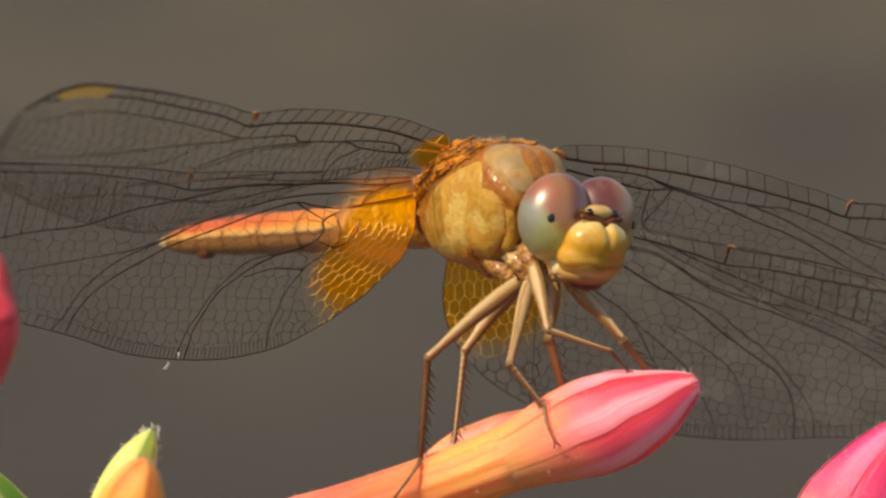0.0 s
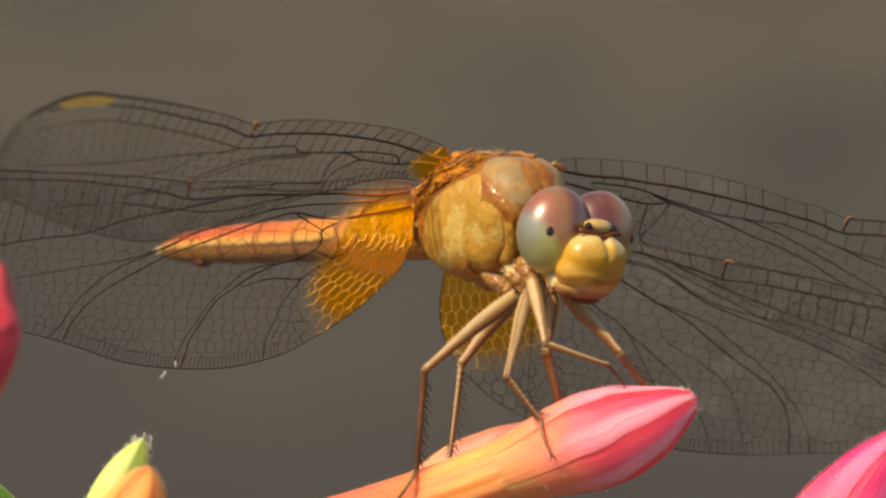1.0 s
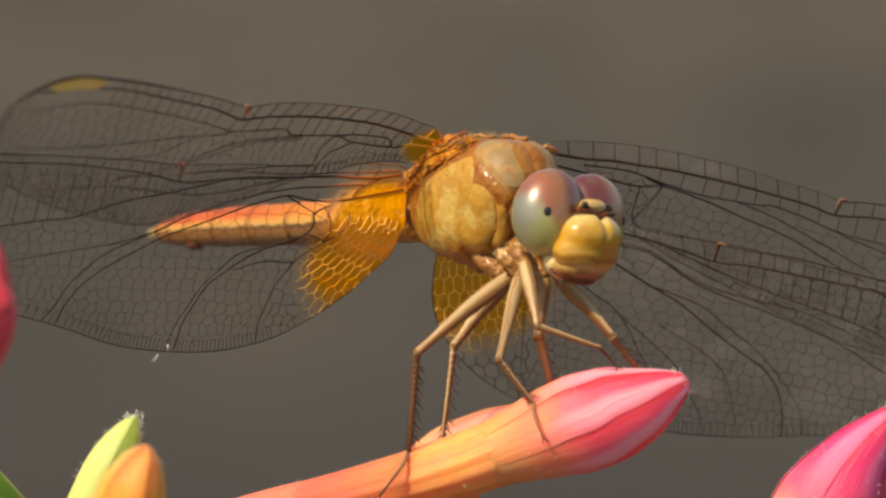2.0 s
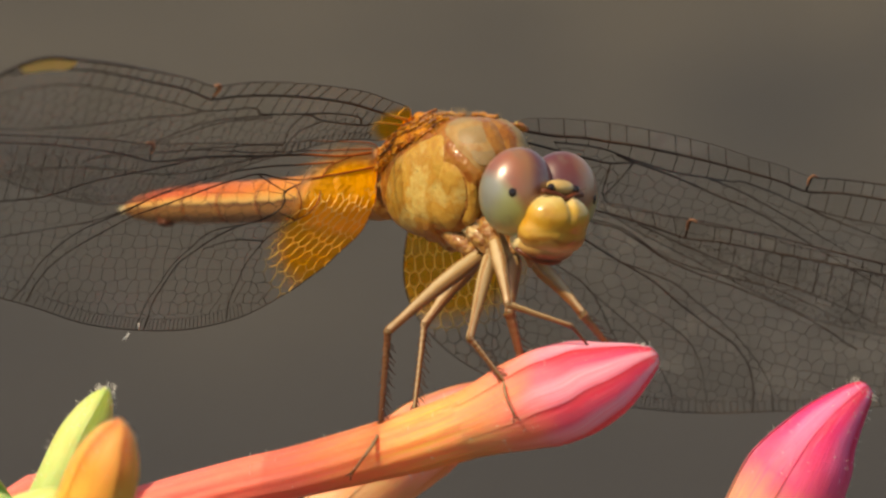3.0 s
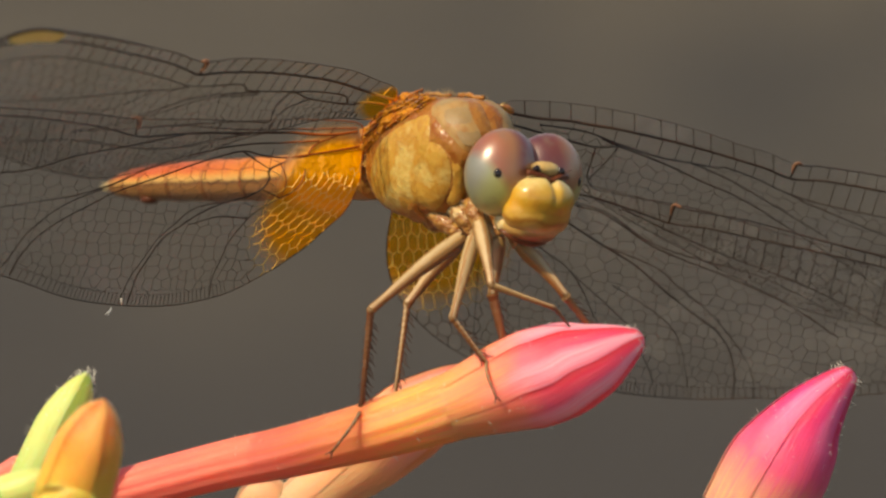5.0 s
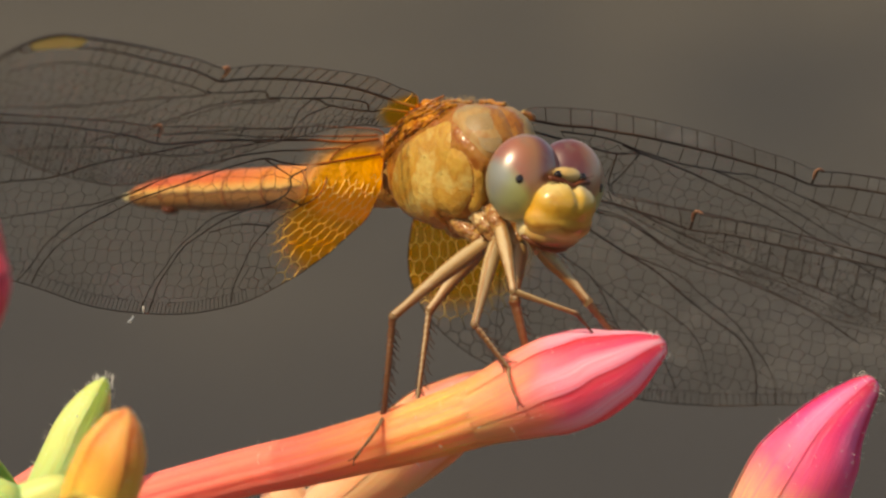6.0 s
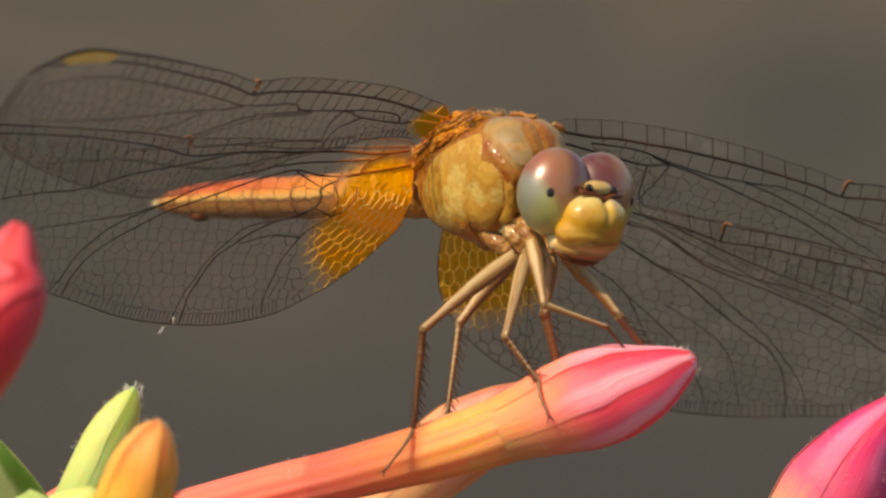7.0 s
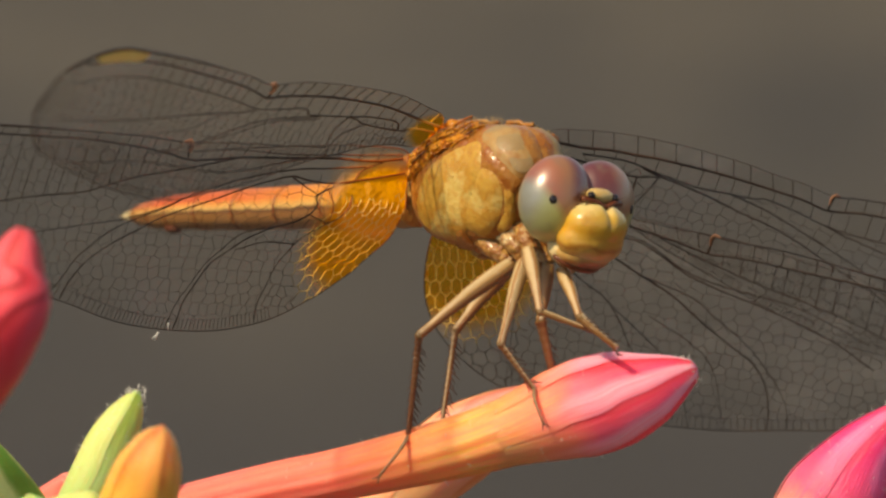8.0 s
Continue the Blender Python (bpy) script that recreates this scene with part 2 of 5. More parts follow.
def eye_material(sx):
    """Compound eye: wine red above, paler towards its outer side, olive green below."""
    m, nt, b = material("compound_eye")
    tc = nt.nodes.new("ShaderNodeTexCoord")
    sep = nt.nodes.new("ShaderNodeSeparateXYZ")
    nt.links.new(tc.outputs["Object"], sep.inputs[0])
    n = noise_tex(nt, 420, 3)
    h = math_node(nt, "MULTIPLY_ADD", sep.outputs[2], 1 / 0.0042, 0.5)
    h = math_node(nt, "ADD", h, math_node(nt, "MULTIPLY_ADD", n, 0.10, -0.05))
    h = math_node(nt, "MULTIPLY_ADD", sep.outputs[0], -sx * 1.1 / 0.0042, math_node(nt, "ADD", h, 0.29))
    q = math_node(nt, "MULTIPLY_ADD", sep.outputs[0], -sx / 0.0038, 0.5)
    q = math_node(nt, "ADD", q, math_node(nt, "MULTIPLY_ADD", n, 0.16, -0.08), clamp=True)
    top = ramp(nt, q, [(0.05, (0.22, 0.06, 0.024)), (0.22, (0.27, 0.08, 0.028)), (0.40, (0.27, 0.115, 0.038)), (0.56, (0.14, 0.028, 0.012)), (0.75, (0.095, 0.014, 0.008)), (0.95, (0.14, 0.035, 0.022))])
    low = ramp(nt, q, [(0.04, (0.17, 0.17, 0.14)), (0.16, (0.25, 0.25, 0.10)), (0.34, (0.37, 0.34, 0.085)), (0.50, (0.31, 0.29, 0.12)), (0.68, (0.24, 0.18, 0.09)), (0.85, (0.16, 0.08, 0.045))])
    split = ramp(nt, h, [(0.44, (0, 0, 0)), (0.60, (1, 1, 1))])
    g = nt.nodes.new("ShaderNodeSeparateColor")
    nt.links.new(split, g.inputs[0])
    col = mixed(nt, g.outputs[0], low, top)
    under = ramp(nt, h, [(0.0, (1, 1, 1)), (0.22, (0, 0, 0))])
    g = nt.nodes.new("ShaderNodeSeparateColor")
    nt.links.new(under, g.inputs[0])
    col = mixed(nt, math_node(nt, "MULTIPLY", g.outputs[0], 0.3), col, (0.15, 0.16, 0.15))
    lump = noise_tex(nt, 1100, 2)
    spots = ramp(nt, lump, [(0.55, (0, 0, 0)), (0.68, (1, 1, 1))])
    g = nt.nodes.new("ShaderNodeSeparateColor")
    nt.links.new(spots, g.inputs[0])
    col = mixed(nt, math_node(nt, "MULTIPLY", g.outputs[0], 0.35), col, (0.16, 0.12, 0.07))
    nt.links.new(col, b.inputs["Base Color"])
    b.inputs["Roughness"].default_value = 0.5
    b.inputs["Specular IOR Level"].default_value = 0.3
    b.inputs["Coat Weight"].default_value = 1.0
    b.inputs["Coat Roughness"].default_value = 0.33
    b.inputs["Coat IOR"].default_value = 1.8
    v = nt.nodes.new("ShaderNodeTexVoronoi")
    v.inputs["Scale"].default_value = 22000
    nt.links.new(tc.outputs["Object"], v.inputs["Vector"])
    bump(nt, b, v.outputs["Distance"], 0.08, 0.00002)
    return m


EYE_MATS = {-1: eye_material(-1), 1: eye_material(1)}
PSEUDOPUPIL_MAT = BLACK_GLOSS


def petal_pigment(name, along, seam, pale, streaks, rough=0.42, inner=0.6):
    """Petal: tint by height on the bud, deep colour with fold shade painted into the overlap, pale tint with painted
    sheen on the bulge, fine lengthwise streaks.
    """
    m, nt, b = material(name)
    uv = nt.nodes.new("ShaderNodeUVMap")
    sep = nt.nodes.new("ShaderNodeSeparateXYZ")
    nt.links.new(uv.outputs["UV"], sep.inputs[0])
    n = noise_tex(nt, 420, 4)
    up = math_node(nt, "ADD", sep.outputs[0], math_node(nt, "MULTIPLY_ADD", n, 0.12, -0.06), clamp=True)
    col = ramp(nt, up, along)
    grow = ramp(nt, sep.outputs[0], [(0.59, (0, 0, 0)), (0.77, (1, 1, 1))])
    g = nt.nodes.new("ShaderNodeSeparateColor")
    nt.links.new(grow, g.inputs[0])
    # deep covered edge: shade of the fold put into the colour
    edge = ramp(nt, sep.outputs[1], [(0.0, (1, 1, 1)), (0.10, (0.95, 0.95, 0.95)), (0.22, (0.55, 0.55, 0.55)), (0.48, (0, 0, 0)), (1.0, (0, 0, 0))])
    e = nt.nodes.new("ShaderNodeSeparateColor")
    nt.links.new(edge, e.inputs[0])
    col = mixed(nt, math_node(nt, "MULTIPLY", math_node(nt, "MULTIPLY", e.outputs[0], g.outputs[0]), 0.9), col, seam)
    # pale band imitates the sheen on each petal's bulge
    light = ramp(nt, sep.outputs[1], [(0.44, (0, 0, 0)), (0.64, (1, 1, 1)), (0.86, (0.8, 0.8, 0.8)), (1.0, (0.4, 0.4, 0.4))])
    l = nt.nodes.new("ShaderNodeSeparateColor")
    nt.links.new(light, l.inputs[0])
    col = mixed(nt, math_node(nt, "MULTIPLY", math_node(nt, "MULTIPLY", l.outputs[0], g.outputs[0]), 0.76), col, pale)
    cmb = nt.nodes.new("ShaderNodeCombineXYZ")
    nt.links.new(math_node(nt, "MULTIPLY", sep.outputs[0], 3.0), cmb.inputs[0])
    nt.links.new(math_node(nt, "MULTIPLY", sep.outputs[1], 9.0), cmb.inputs[1])
    st = nt.nodes.new("ShaderNodeTexNoise")
    st.inputs["Scale"].default_value = 2.2
    st.inputs["Detail"].default_value = 3
    nt.links.new(cmb.outputs[0], st.inputs["Vector"])
    sv = ramp(nt, st.outputs["Fac"], [(0.42, (0, 0, 0)), (0.62, (1, 1, 1))])
    k = nt.nodes.new("ShaderNodeSeparateColor")
    nt.links.new(sv, k.inputs[0])
    col = mixed(nt, math_node(nt, "MULTIPLY", k.outputs[0], 0.42), col, streaks)
    nt.links.new(col, b.inputs["Base Color"])
    b.inputs["Roughness"].default_value = rough
    b.inputs["Subsurface Weight"].default_value = inner
    b.inputs["Subsurface Radius"].default_value = (1.0, 0.28, 0.26)
    b.inputs["Subsurface Scale"].default_value = 0.0022
    b.inputs["Specular IOR Level"].default_value = 0.35
    # fine lengthwise ribs and a grainy, faintly blistered skin
    rib = nt.nodes.new("ShaderNodeCombineXYZ")
    nt.links.new(math_node(nt, "MULTIPLY", sep.outputs[0], 5.0), rib.inputs[0])
    nt.links.new(math_node(nt, "MULTIPLY", sep.outputs[1], 22.0), rib.inputs[1])
    rn = nt.nodes.new("ShaderNodeTexNoise")
    rn.inputs["Scale"].default_value = 1.5
    rn.inputs["Detail"].default_value = 2
    nt.links.new(rib.outputs[0], rn.inputs["Vector"])
    skin = math_node(nt, "MULTIPLY_ADD", rn.outputs["Fac"], 1.6, math_node(nt, "MULTIPLY_ADD", noise_tex(nt, 2600, 3), 0.7, noise_tex(nt, 9000, 3)))
    bump(nt, b, skin, 0.4, 0.00007)
    return m


BUD_PINK = petal_pigment("bud_coral_pink", [(0.0, (0.84, 0.18, 0.10)), (0.12, (0.96, 0.20, 0.14)), (0.25, (0.97, 0.19, 0.13)), (0.38, (0.96, 0.21, 0.10)), (0.46, (0.92, 0.29, 0.08)), (0.53, (0.82, 0.40, 0.08)), (0.60, (0.88, 0.32, 0.11)), (0.66, (0.94, 0.21, 0.13)), (0.72, (0.98, 0.12, 0.20)), (0.90, (0.98, 0.07, 0.18)), (1.0, (0.94, 0.05, 0.10))],
                         (0.95, 0.022, 0.045), (0.98, 0.50, 0.60), (0.97, 0.13, 0.16))
BUD_PALE = petal_pigment("bud_pale_peach", [(0.0, (0.80, 0.30, 0.10)), (0.4, (0.87, 0.38, 0.24)), (0.6, (0.85, 0.40, 0.20)), (0.75, (0.88, 0.30, 0.20)), (1.0, (0.88, 0.14, 0.18))], (0.76, 0.22, 0.05), (0.90, 0.42, 0.40), (0.82, 0.46, 0.18))
BUD_MAGENTA = petal_pigment("bud_magenta", [(0.0, (0.72, 0.32, 0.12)), (0.42, (0.84, 0.36, 0.20)), (0.55, (0.86, 0.10, 0.19)), (0.8, (0.84, 0.04, 0.20)), (1.0, (0.78, 0.05, 0.08))], (0.80, 0.004, 0.06), (0.90, 0.22, 0.40), (0.82, 0.07, 0.24))
BUD_RED = petal_pigment("bud_red", [(0.0, (0.66, 0.26, 0.10)), (0.5, (0.84, 0.10, 0.08)), (0.7, (0.90, 0.055, 0.09)), (1.0, (0.88, 0.08, 0.09))], (0.42, 0.01, 0.02), (0.84, 0.10, 0.14), (0.78, 0.05, 0.07))
BUD_ORANGE = petal_pigment("bud_orange", [(0.0, (0.62, 0.48, 0.12)), (0.5, (0.80, 0.48, 0.07)), (0.75, (0.92, 0.30, 0.05)), (1.0, (0.92, 0.24, 0.14))], (0.80, 0.10, 0.01), (0.94, 0.44, 0.12), (0.88, 0.30, 0.045))
SEPAL_GREEN = petal_pigment("sepal_green", [(0.0, (0.20, 0.36, 0.12)), (0.45, (0.30, 0.46, 0.15)), (0.62, (0.52, 0.60, 0.20)), (0.95, (0.44, 0.52, 0.10)), (1.0, (0.62, 0.60, 0.32))], (0.24, 0.30, 0.03), (0.58, 0.64, 0.24), (0.44, 0.50, 0.10))
LEAF_GREEN = uv_pigment("leaf_green", [(0.0, (0.08, 0.17, 0.03)), (0.6, (0.08, 0.20, 0.02)), (1.0, (0.10, 0.24, 0.02))],
                        [(0.0, (0.42, 0.50, 0.20), 1), (0.66, (0.44, 0.52, 0.22), 0.95), (0.78, (0.1, 0.2, 0.03), 0), (0.94, (0.1, 0.2, 0.03), 0), (1.0, (0.40, 0.46, 0.14), 1)], 0.5, grain=(0.05, 0.12, 0.02))
STEM_GREEN = uv_pigment("stem_green", [(0.0, (0.14, 0.20, 0.05)), (1.0, (0.22, 0.30, 0.07))], None, 0.55)
HAIR_WHITE = chitin("plant_hair", [(0.75, 0.72, 0.62), (0.8, 0.78, 0.7)], 0.6, 900, 0.0, 0.0)


def ground_material():
    m, nt, b = material("dry_earth")
    wide = noise_tex(nt, 1.6, 3)
    big = noise_tex(nt, 5.0, 3)
    mid = noise_tex(nt, 13, 3, 0.55)
    fine = noise_tex(nt, 160, 5, 0.7)
    col = ramp(nt, mid, [(0.36, (0.020, 0.018, 0.016)), (0.50, (0.042, 0.036, 0.028)), (0.64, (0.098, 0.081, 0.055))])
    col = mixed(nt, ramp(nt, big, [(0.42, (0, 0, 0)), (0.62, (0.75, 0.75, 0.75))]), col, (0.076, 0.063, 0.044))
    col = mixed(nt, ramp(nt, wide, [(0.40, (0, 0, 0)), (0.60, (0.5, 0.5, 0.5))]), col, (0.032, 0.029, 0.026))
    col = mixed(nt, math_node(nt, "MULTIPLY", fine, 0.4), col, (0.030, 0.027, 0.022))
    # broad darker ellipse in the near ground, its edge broken by noise
    tc = nt.nodes.new("ShaderNodeTexCoord")
    mp = nt.nodes.new("ShaderNodeMapping")
    mp.vector_type = "TEXTURE"
    mp.inputs["Location"].default_value = (0.1, 1.72, 0)
    mp.inputs["Scale"].default_value = (0.8, 0.62, 1)
    nt.links.new(tc.outputs["Object"], mp.inputs["Vector"])
    far = nt.nodes.new("ShaderNodeVectorMath")
    far.operation = "LENGTH"
    nt.links.new(mp.outputs["Vector"], far.inputs[0])
    near_dark = ramp(nt, math_node(nt, "MULTIPLY_ADD", big, 0.5, math_node(nt, "ADD", far.outputs["Value"], -0.25)), [(0.62, (0.9, 0.9, 0.9)), (1.0, (0, 0, 0))])
    col = mixed(nt, near_dark, col, (0.026, 0.023, 0.0215))
    nt.links.new(col, b.inputs["Base Color"])
    b.inputs["Roughness"].default_value = 0.95
    bump(nt, b, fine, 0.6, 0.004)
    return m


GROUND = ground_material()


# ---------------------------------------------------------------- mesh helpers
def mesh_of(name, bm, mat, smooth=True):
    bm.normal_update()
    me = bpy.data.meshes.new(name)
    bm.to_mesh(me)
    bm.free()
    me.materials.append(mat)
    if smooth:
        me.shade_smooth()
    return me


def part(name, bm, mat, parent, label="", m=None, smooth=True):
    """One mesh object under a thing or a part; the mesh is given in millimetres of the parent's space, or of m within it."""
    bmesh.ops.scale(bm, vec=(MM, MM, MM), verts=bm.verts)
    ob = new(name, mesh_of(name, bm, mat, smooth))
    ob.parent = parent
    if m is not None:
        ob.matrix_basis = m
    if label:
        tagged(ob, label)
    return ob


def mm(v):
    return Vector(v) * MM


def spline(points, n, closed=False):
    """n points on a Catmull-Rom curve through points."""
    pts = [np.array(p, float) for p in points]
    k = len(pts)
    out = []
    spans = k if closed else k - 1
    for i in range(n):
        u = i / n * spans if closed else i / (n - 1) * spans
        j = min(int(u), spans - 1)
        f = u - j
        if closed:
            a, b, c, d = (pts[(j + o) % k] for o in (-1, 0, 1, 2))
        else:
            b, c = pts[j], pts[j + 1]
            a = pts[j - 1] if j else 2 * b - c
            d = pts[j + 2] if j + 2 < k else 2 * c - b
        out.append(0.5 * (2 * b + (c - a) * f + (2 * a - 5 * b + 4 * c - d) * f * f + (3 * b - a - 3 * c + d) * f ** 3))
    return out


def profile(stops, u):
    """Smooth value at u through (place, value) stops: a cubic with eased slopes."""
    n = len(stops)
    if u <= stops[0][0]:
        return stops[0][1]
    for i in range(n - 1):
        (p, a), (q, b) = stops[i], stops[i + 1]
        if u <= q:
            def slope(k):
                if k == 0 or k == n - 1:
                    return 0.0 if n == 2 else (stops[min(k + 1, n - 1)][1] - stops[max(k - 1, 0)][1]) / (stops[min(k + 1, n - 1)][0] - stops[max(k - 1, 0)][0])
                l = (stops[k][1] - stops[k - 1][1]) / (stops[k][0] - stops[k - 1][0])
                r = (stops[k + 1][1] - stops[k][1]) / (stops[k + 1][0] - stops[k][0])
                return 0.0 if l * r <= 0 else 2 * l * r / (l + r)
            h = q - p
            f = (u - p) / h
            return a * (1 + 2 * f) * (1 - f) ** 2 + slope(i) * h * f * (1 - f) ** 2 + b * f * f * (3 - 2 * f) + slope(i + 1) * h * f * f * (f - 1)
    return stops[-1][1]


def loft(path, radius, sides=20, shape=None, up=(0, 0, 1), steps=None, bm=None, caps=True):
    """A tube along path with UVs: radius(u) in mm, shape(u, angle) a factor. Angle 0 lies on the up side; v runs 0 below, 0.5 on top."""
    bm = bm or bmesh.new()
    uvl = bm.loops.layers.uv.verify()
    pts = [Vector(p) for p in (spline(path, steps) if steps else path)]
    n = len(pts)
    rings = []
    for i, p in enumerate(pts):
        t = (pts[min(i + 1, n - 1)] - pts[max(i - 1, 0)]).normalized()
        side = t.cross(Vector(up)).normalized()
        top = side.cross(t).normalized()
        u = i / (n - 1)
        ring = []
        for j in range(sides):
            a = 2 * math.pi * (j / sides) - math.pi
            r = radius(u) * (shape(u, a) if shape else 1)
            ring.append(bm.verts.new(p + (top * math.cos(a) + side * math.sin(a)) * r))
        rings.append(ring)
    for i in range(n - 1):
        for j in range(sides):
            k = (j + 1) % sides
            f = bm.faces.new((rings[i][j], rings[i][k], rings[i + 1][k], rings[i + 1][j]))
            for loop, (uu, vv) in zip(f.loops, ((i, j), (i, j + 1), (i + 1, j + 1), (i + 1, j))):
                loop[uvl].uv = (uu / (n - 1), vv / sides)
    if caps:
        for ring, uu in ((rings[0], 0.0), (rings[-1], 1.0)):
            f = bm.faces.new(ring)
            for loop in f.loops:
                loop[uvl].uv = (uu, 0.5)
    bmesh.ops.recalc_face_normals(bm, faces=bm.faces)
    return bm


def blob(centre, radii, turn=None, segs=28, rings=18, shape=None, bm=None):
    """An ellipsoid in mm, its points pushed by shape(unit direction) -> factor."""
    bm = bm or bmesh.new()
    made = bmesh.ops.create_uvsphere(bm, u_segments=segs, v_segments=rings, radius=1.0)["verts"]
    turn = turn or Matrix.Identity(3)
    for v in made:
        d = v.co.copy()
        k = shape(d) if shape else 1.0
        v.co = Vector(centre) + turn @ Vector((d.x * radii[0], d.y * radii[1], d.z * radii[2])) * k
    return bm


def rod(a, b, r0, r1=None, sides=6, bm=None):
    bm = bm or bmesh.new()
    r1 = r0 if r1 is None else r1
    a, b = Vector(a), Vector(b)
    t = (b - a).normalized()
    x = t.orthogonal().normalized()
    y = t.cross(x)
    rings = [[bm.verts.new(p + (x * math.cos(q) + y * math.sin(q)) * r) for q in (2 * math.pi * i / sides for i in range(sides))] for p, r in ((a, r0), (b, r1))]
    for i in range(sides):
        k = (i + 1) % sides
        bm.faces.new((rings[0][i], rings[0][k], rings[1][k], rings[1][i]))
    bm.faces.new(rings[0][::-1])
    bm.faces.new(rings[1])
    return bm


def tube_net(name, segments, mat, parent, m, kind=""):
    """Many thin three-sided tubes in one mesh: segments of (point, point, radius), mm."""
    verts, faces = [], []
    for a, b, r in segments:
        a, b = np.array(a, float), np.array(b, float)
        t = b - a
        ln = np.linalg.norm(t)
        if ln < 1e-4:
            continue
        t /= ln
        x = np.cross(t, (0, 0, 1.0))
        x /= max(1e-9, np.linalg.norm(x))
        y = np.cross(t, x)
        k = len(verts)
        for p in (a - t * r * 0.5, b + t * r * 0.5):
            for q in (0.5, 2.594, 4.689):
                verts.append(tuple((p + (x * math.cos(q) + y * math.sin(q)) * r) * MM))
        for i in range(3):
            j = (i + 1) % 3
            faces.append((k + i, k + j, k + 3 + j, k + 3 + i))
    me = bpy.data.meshes.new(name)
    me.from_pydata(verts, [], faces)
    me.materials.append(mat)
    me.shade_smooth()
    ob = new(name, me)
    ob.parent = parent
    ob.matrix_basis = m
    if kind:
        tagged(ob, kind=kind)
    return ob


def tube(name, points, radius, mat, parent, m=None, sides=5):
    """One continuous thin tube through points, mm; radius a number or a list."""
    pts = [np.array(p, float) for p in points]
    verts, faces, n = [], [], len(pts)
    for i, p in enumerate(pts):
        t = pts[min(i + 1, n - 1)] - pts[max(i - 1, 0)]
        t /= max(1e-9, np.linalg.norm(t))
        x = np.cross(t, (0, 0.02, 1.0))
        x /= max(1e-9, np.linalg.norm(x))
        y = np.cross(t, x)
        r = radius[i] if isinstance(radius, list) else radius
        for j in range(sides):
            q = 2 * math.pi * j / sides
            verts.append(tuple((p + (x * math.cos(q) + y * math.sin(q)) * r) * MM))
        if i:
            for j in range(sides):
                k = (j + 1) % sides
                faces.append(((i - 1) * sides + j, (i - 1) * sides + k, i * sides + k, i * sides + j))
    me = bpy.data.meshes.new(name)
    me.from_pydata(verts, [], faces)
    me.materials.append(mat)
    me.shade_smooth()
    ob = new(name, me)
    ob.parent = parent
    if m is not None:
        ob.matrix_basis = m
    return ob


# ---------------------------------------------------------------- ground
def build_ground():
    bm = bmesh.new()
    bmesh.ops.create_grid(bm, x_segments=60, y_segments=60, size=1.0)
    for v in bm.verts:
        d = math.hypot(v.co.x, v.co.y)
        v.co *= 3 + 400 * d ** 4
        v.co.z = 0.012 * noise.noise(v.co * 2.1) if d < 0.9 else 0.0
    g = new("ground", mesh_of("ground", bm, GROUND))
    tagged(g, "dry grey-brown bare earth, wide and uneven", "ground", kind="structure")


build_ground()


# ---------------------------------------------------------------- dragonfly
def hairs(points, length, r=0.02, parent=None, seed=3, mat=None):
    rnd = random.Random(seed)
    bm = bmesh.new()
    for p, d in points:
        d = (Vector(d) + Vector((rnd.uniform(-0.6, 0.6), rnd.uniform(-0.6, 0.6), rnd.uniform(-0.4, 0.6)))).normalized()
        rod(p, Vector(p) + d * length * rnd.uniform(0.5, 1.2), r, r * 0.4, 4, bm)
    return tagged(part("down", bm, mat or HAIR_WHITE, parent), kind="stuff")


def inside(poly, x, y):
    hit, j = False, len(poly) - 1
    for i in range(len(poly)):
        (xi, yi), (xj, yj) = poly[i], poly[j]
        if (yi > y) != (yj > y) and x < (xj - xi) * (y - yi) / (yj - yi) + xi:
            hit = not hit
        j = i
    return hit


def voronoi_edges(seeds):
    """The edges of the cells round the seeds, by the dual of a Delaunay mesh."""
    from mathutils.geometry import delaunay_2d_cdt
    vs, _, faces, *_ = delaunay_2d_cdt([Vector(s) for s in seeds], [], [], 0, 1e-6)
    centres, owner, edges = [], {}, []
    for fi, f in enumerate(faces):
        a, b, c = (vs[i] for i in f[:3])
        d = 2 * (a.x * (b.y - c.y) + b.x * (c.y - a.y) + c.x * (a.y - b.y))
        if abs(d) < 1e-9:
            centres.append((a + b + c) / 3)
        else:
            aa, bb, cc = a.length_squared, b.length_squared, c.length_squared
            centres.append(Vector(((aa * (b.y - c.y) + bb * (c.y - a.y) + cc * (a.y - b.y)) / d, (aa * (c.x - b.x) + bb * (a.x - c.x) + cc * (b.x - a.x)) / d)))
        for i in range(3):
            key = tuple(sorted((f[i], f[(i + 1) % 3])))
            if key in owner:
                edges.append((centres[owner[key]], centres[fi]))
            owner[key] = fi
    return edges


# wing outlines in millimetres along the span and across the chord, front edge last to first
NEAR_FORE_RIM = [(0.0, 0.9), (1.4, 1.43), (3.37, 1.55), (5.73, 1.97), (8.48, 2.92), (12.94, 4.88), (15.22, 5.74), (16.91, 6.26), (18.75, 6.57), (20.84, 6.56), (23.4, 6.45), (26.09, 6.11), (28.45, 5.66), (29.8, 5.25), (30.9, 4.4), (31.5, 3.5), (31.75, 2.6), (31.6, 1.69), (31.09, 0.84), (30.39, 0.25), (29.54, -0.18), (28.24, -0.54), (26.7, -0.61), (22.7, -0.7), (18.44, -0.58), (16.1, -0.36), (13.54, -0.85), (10.28, -1.14), (6.77, -1.21), (4.86, -1.11), (2.71, -0.77), (0.71, -0.37)]
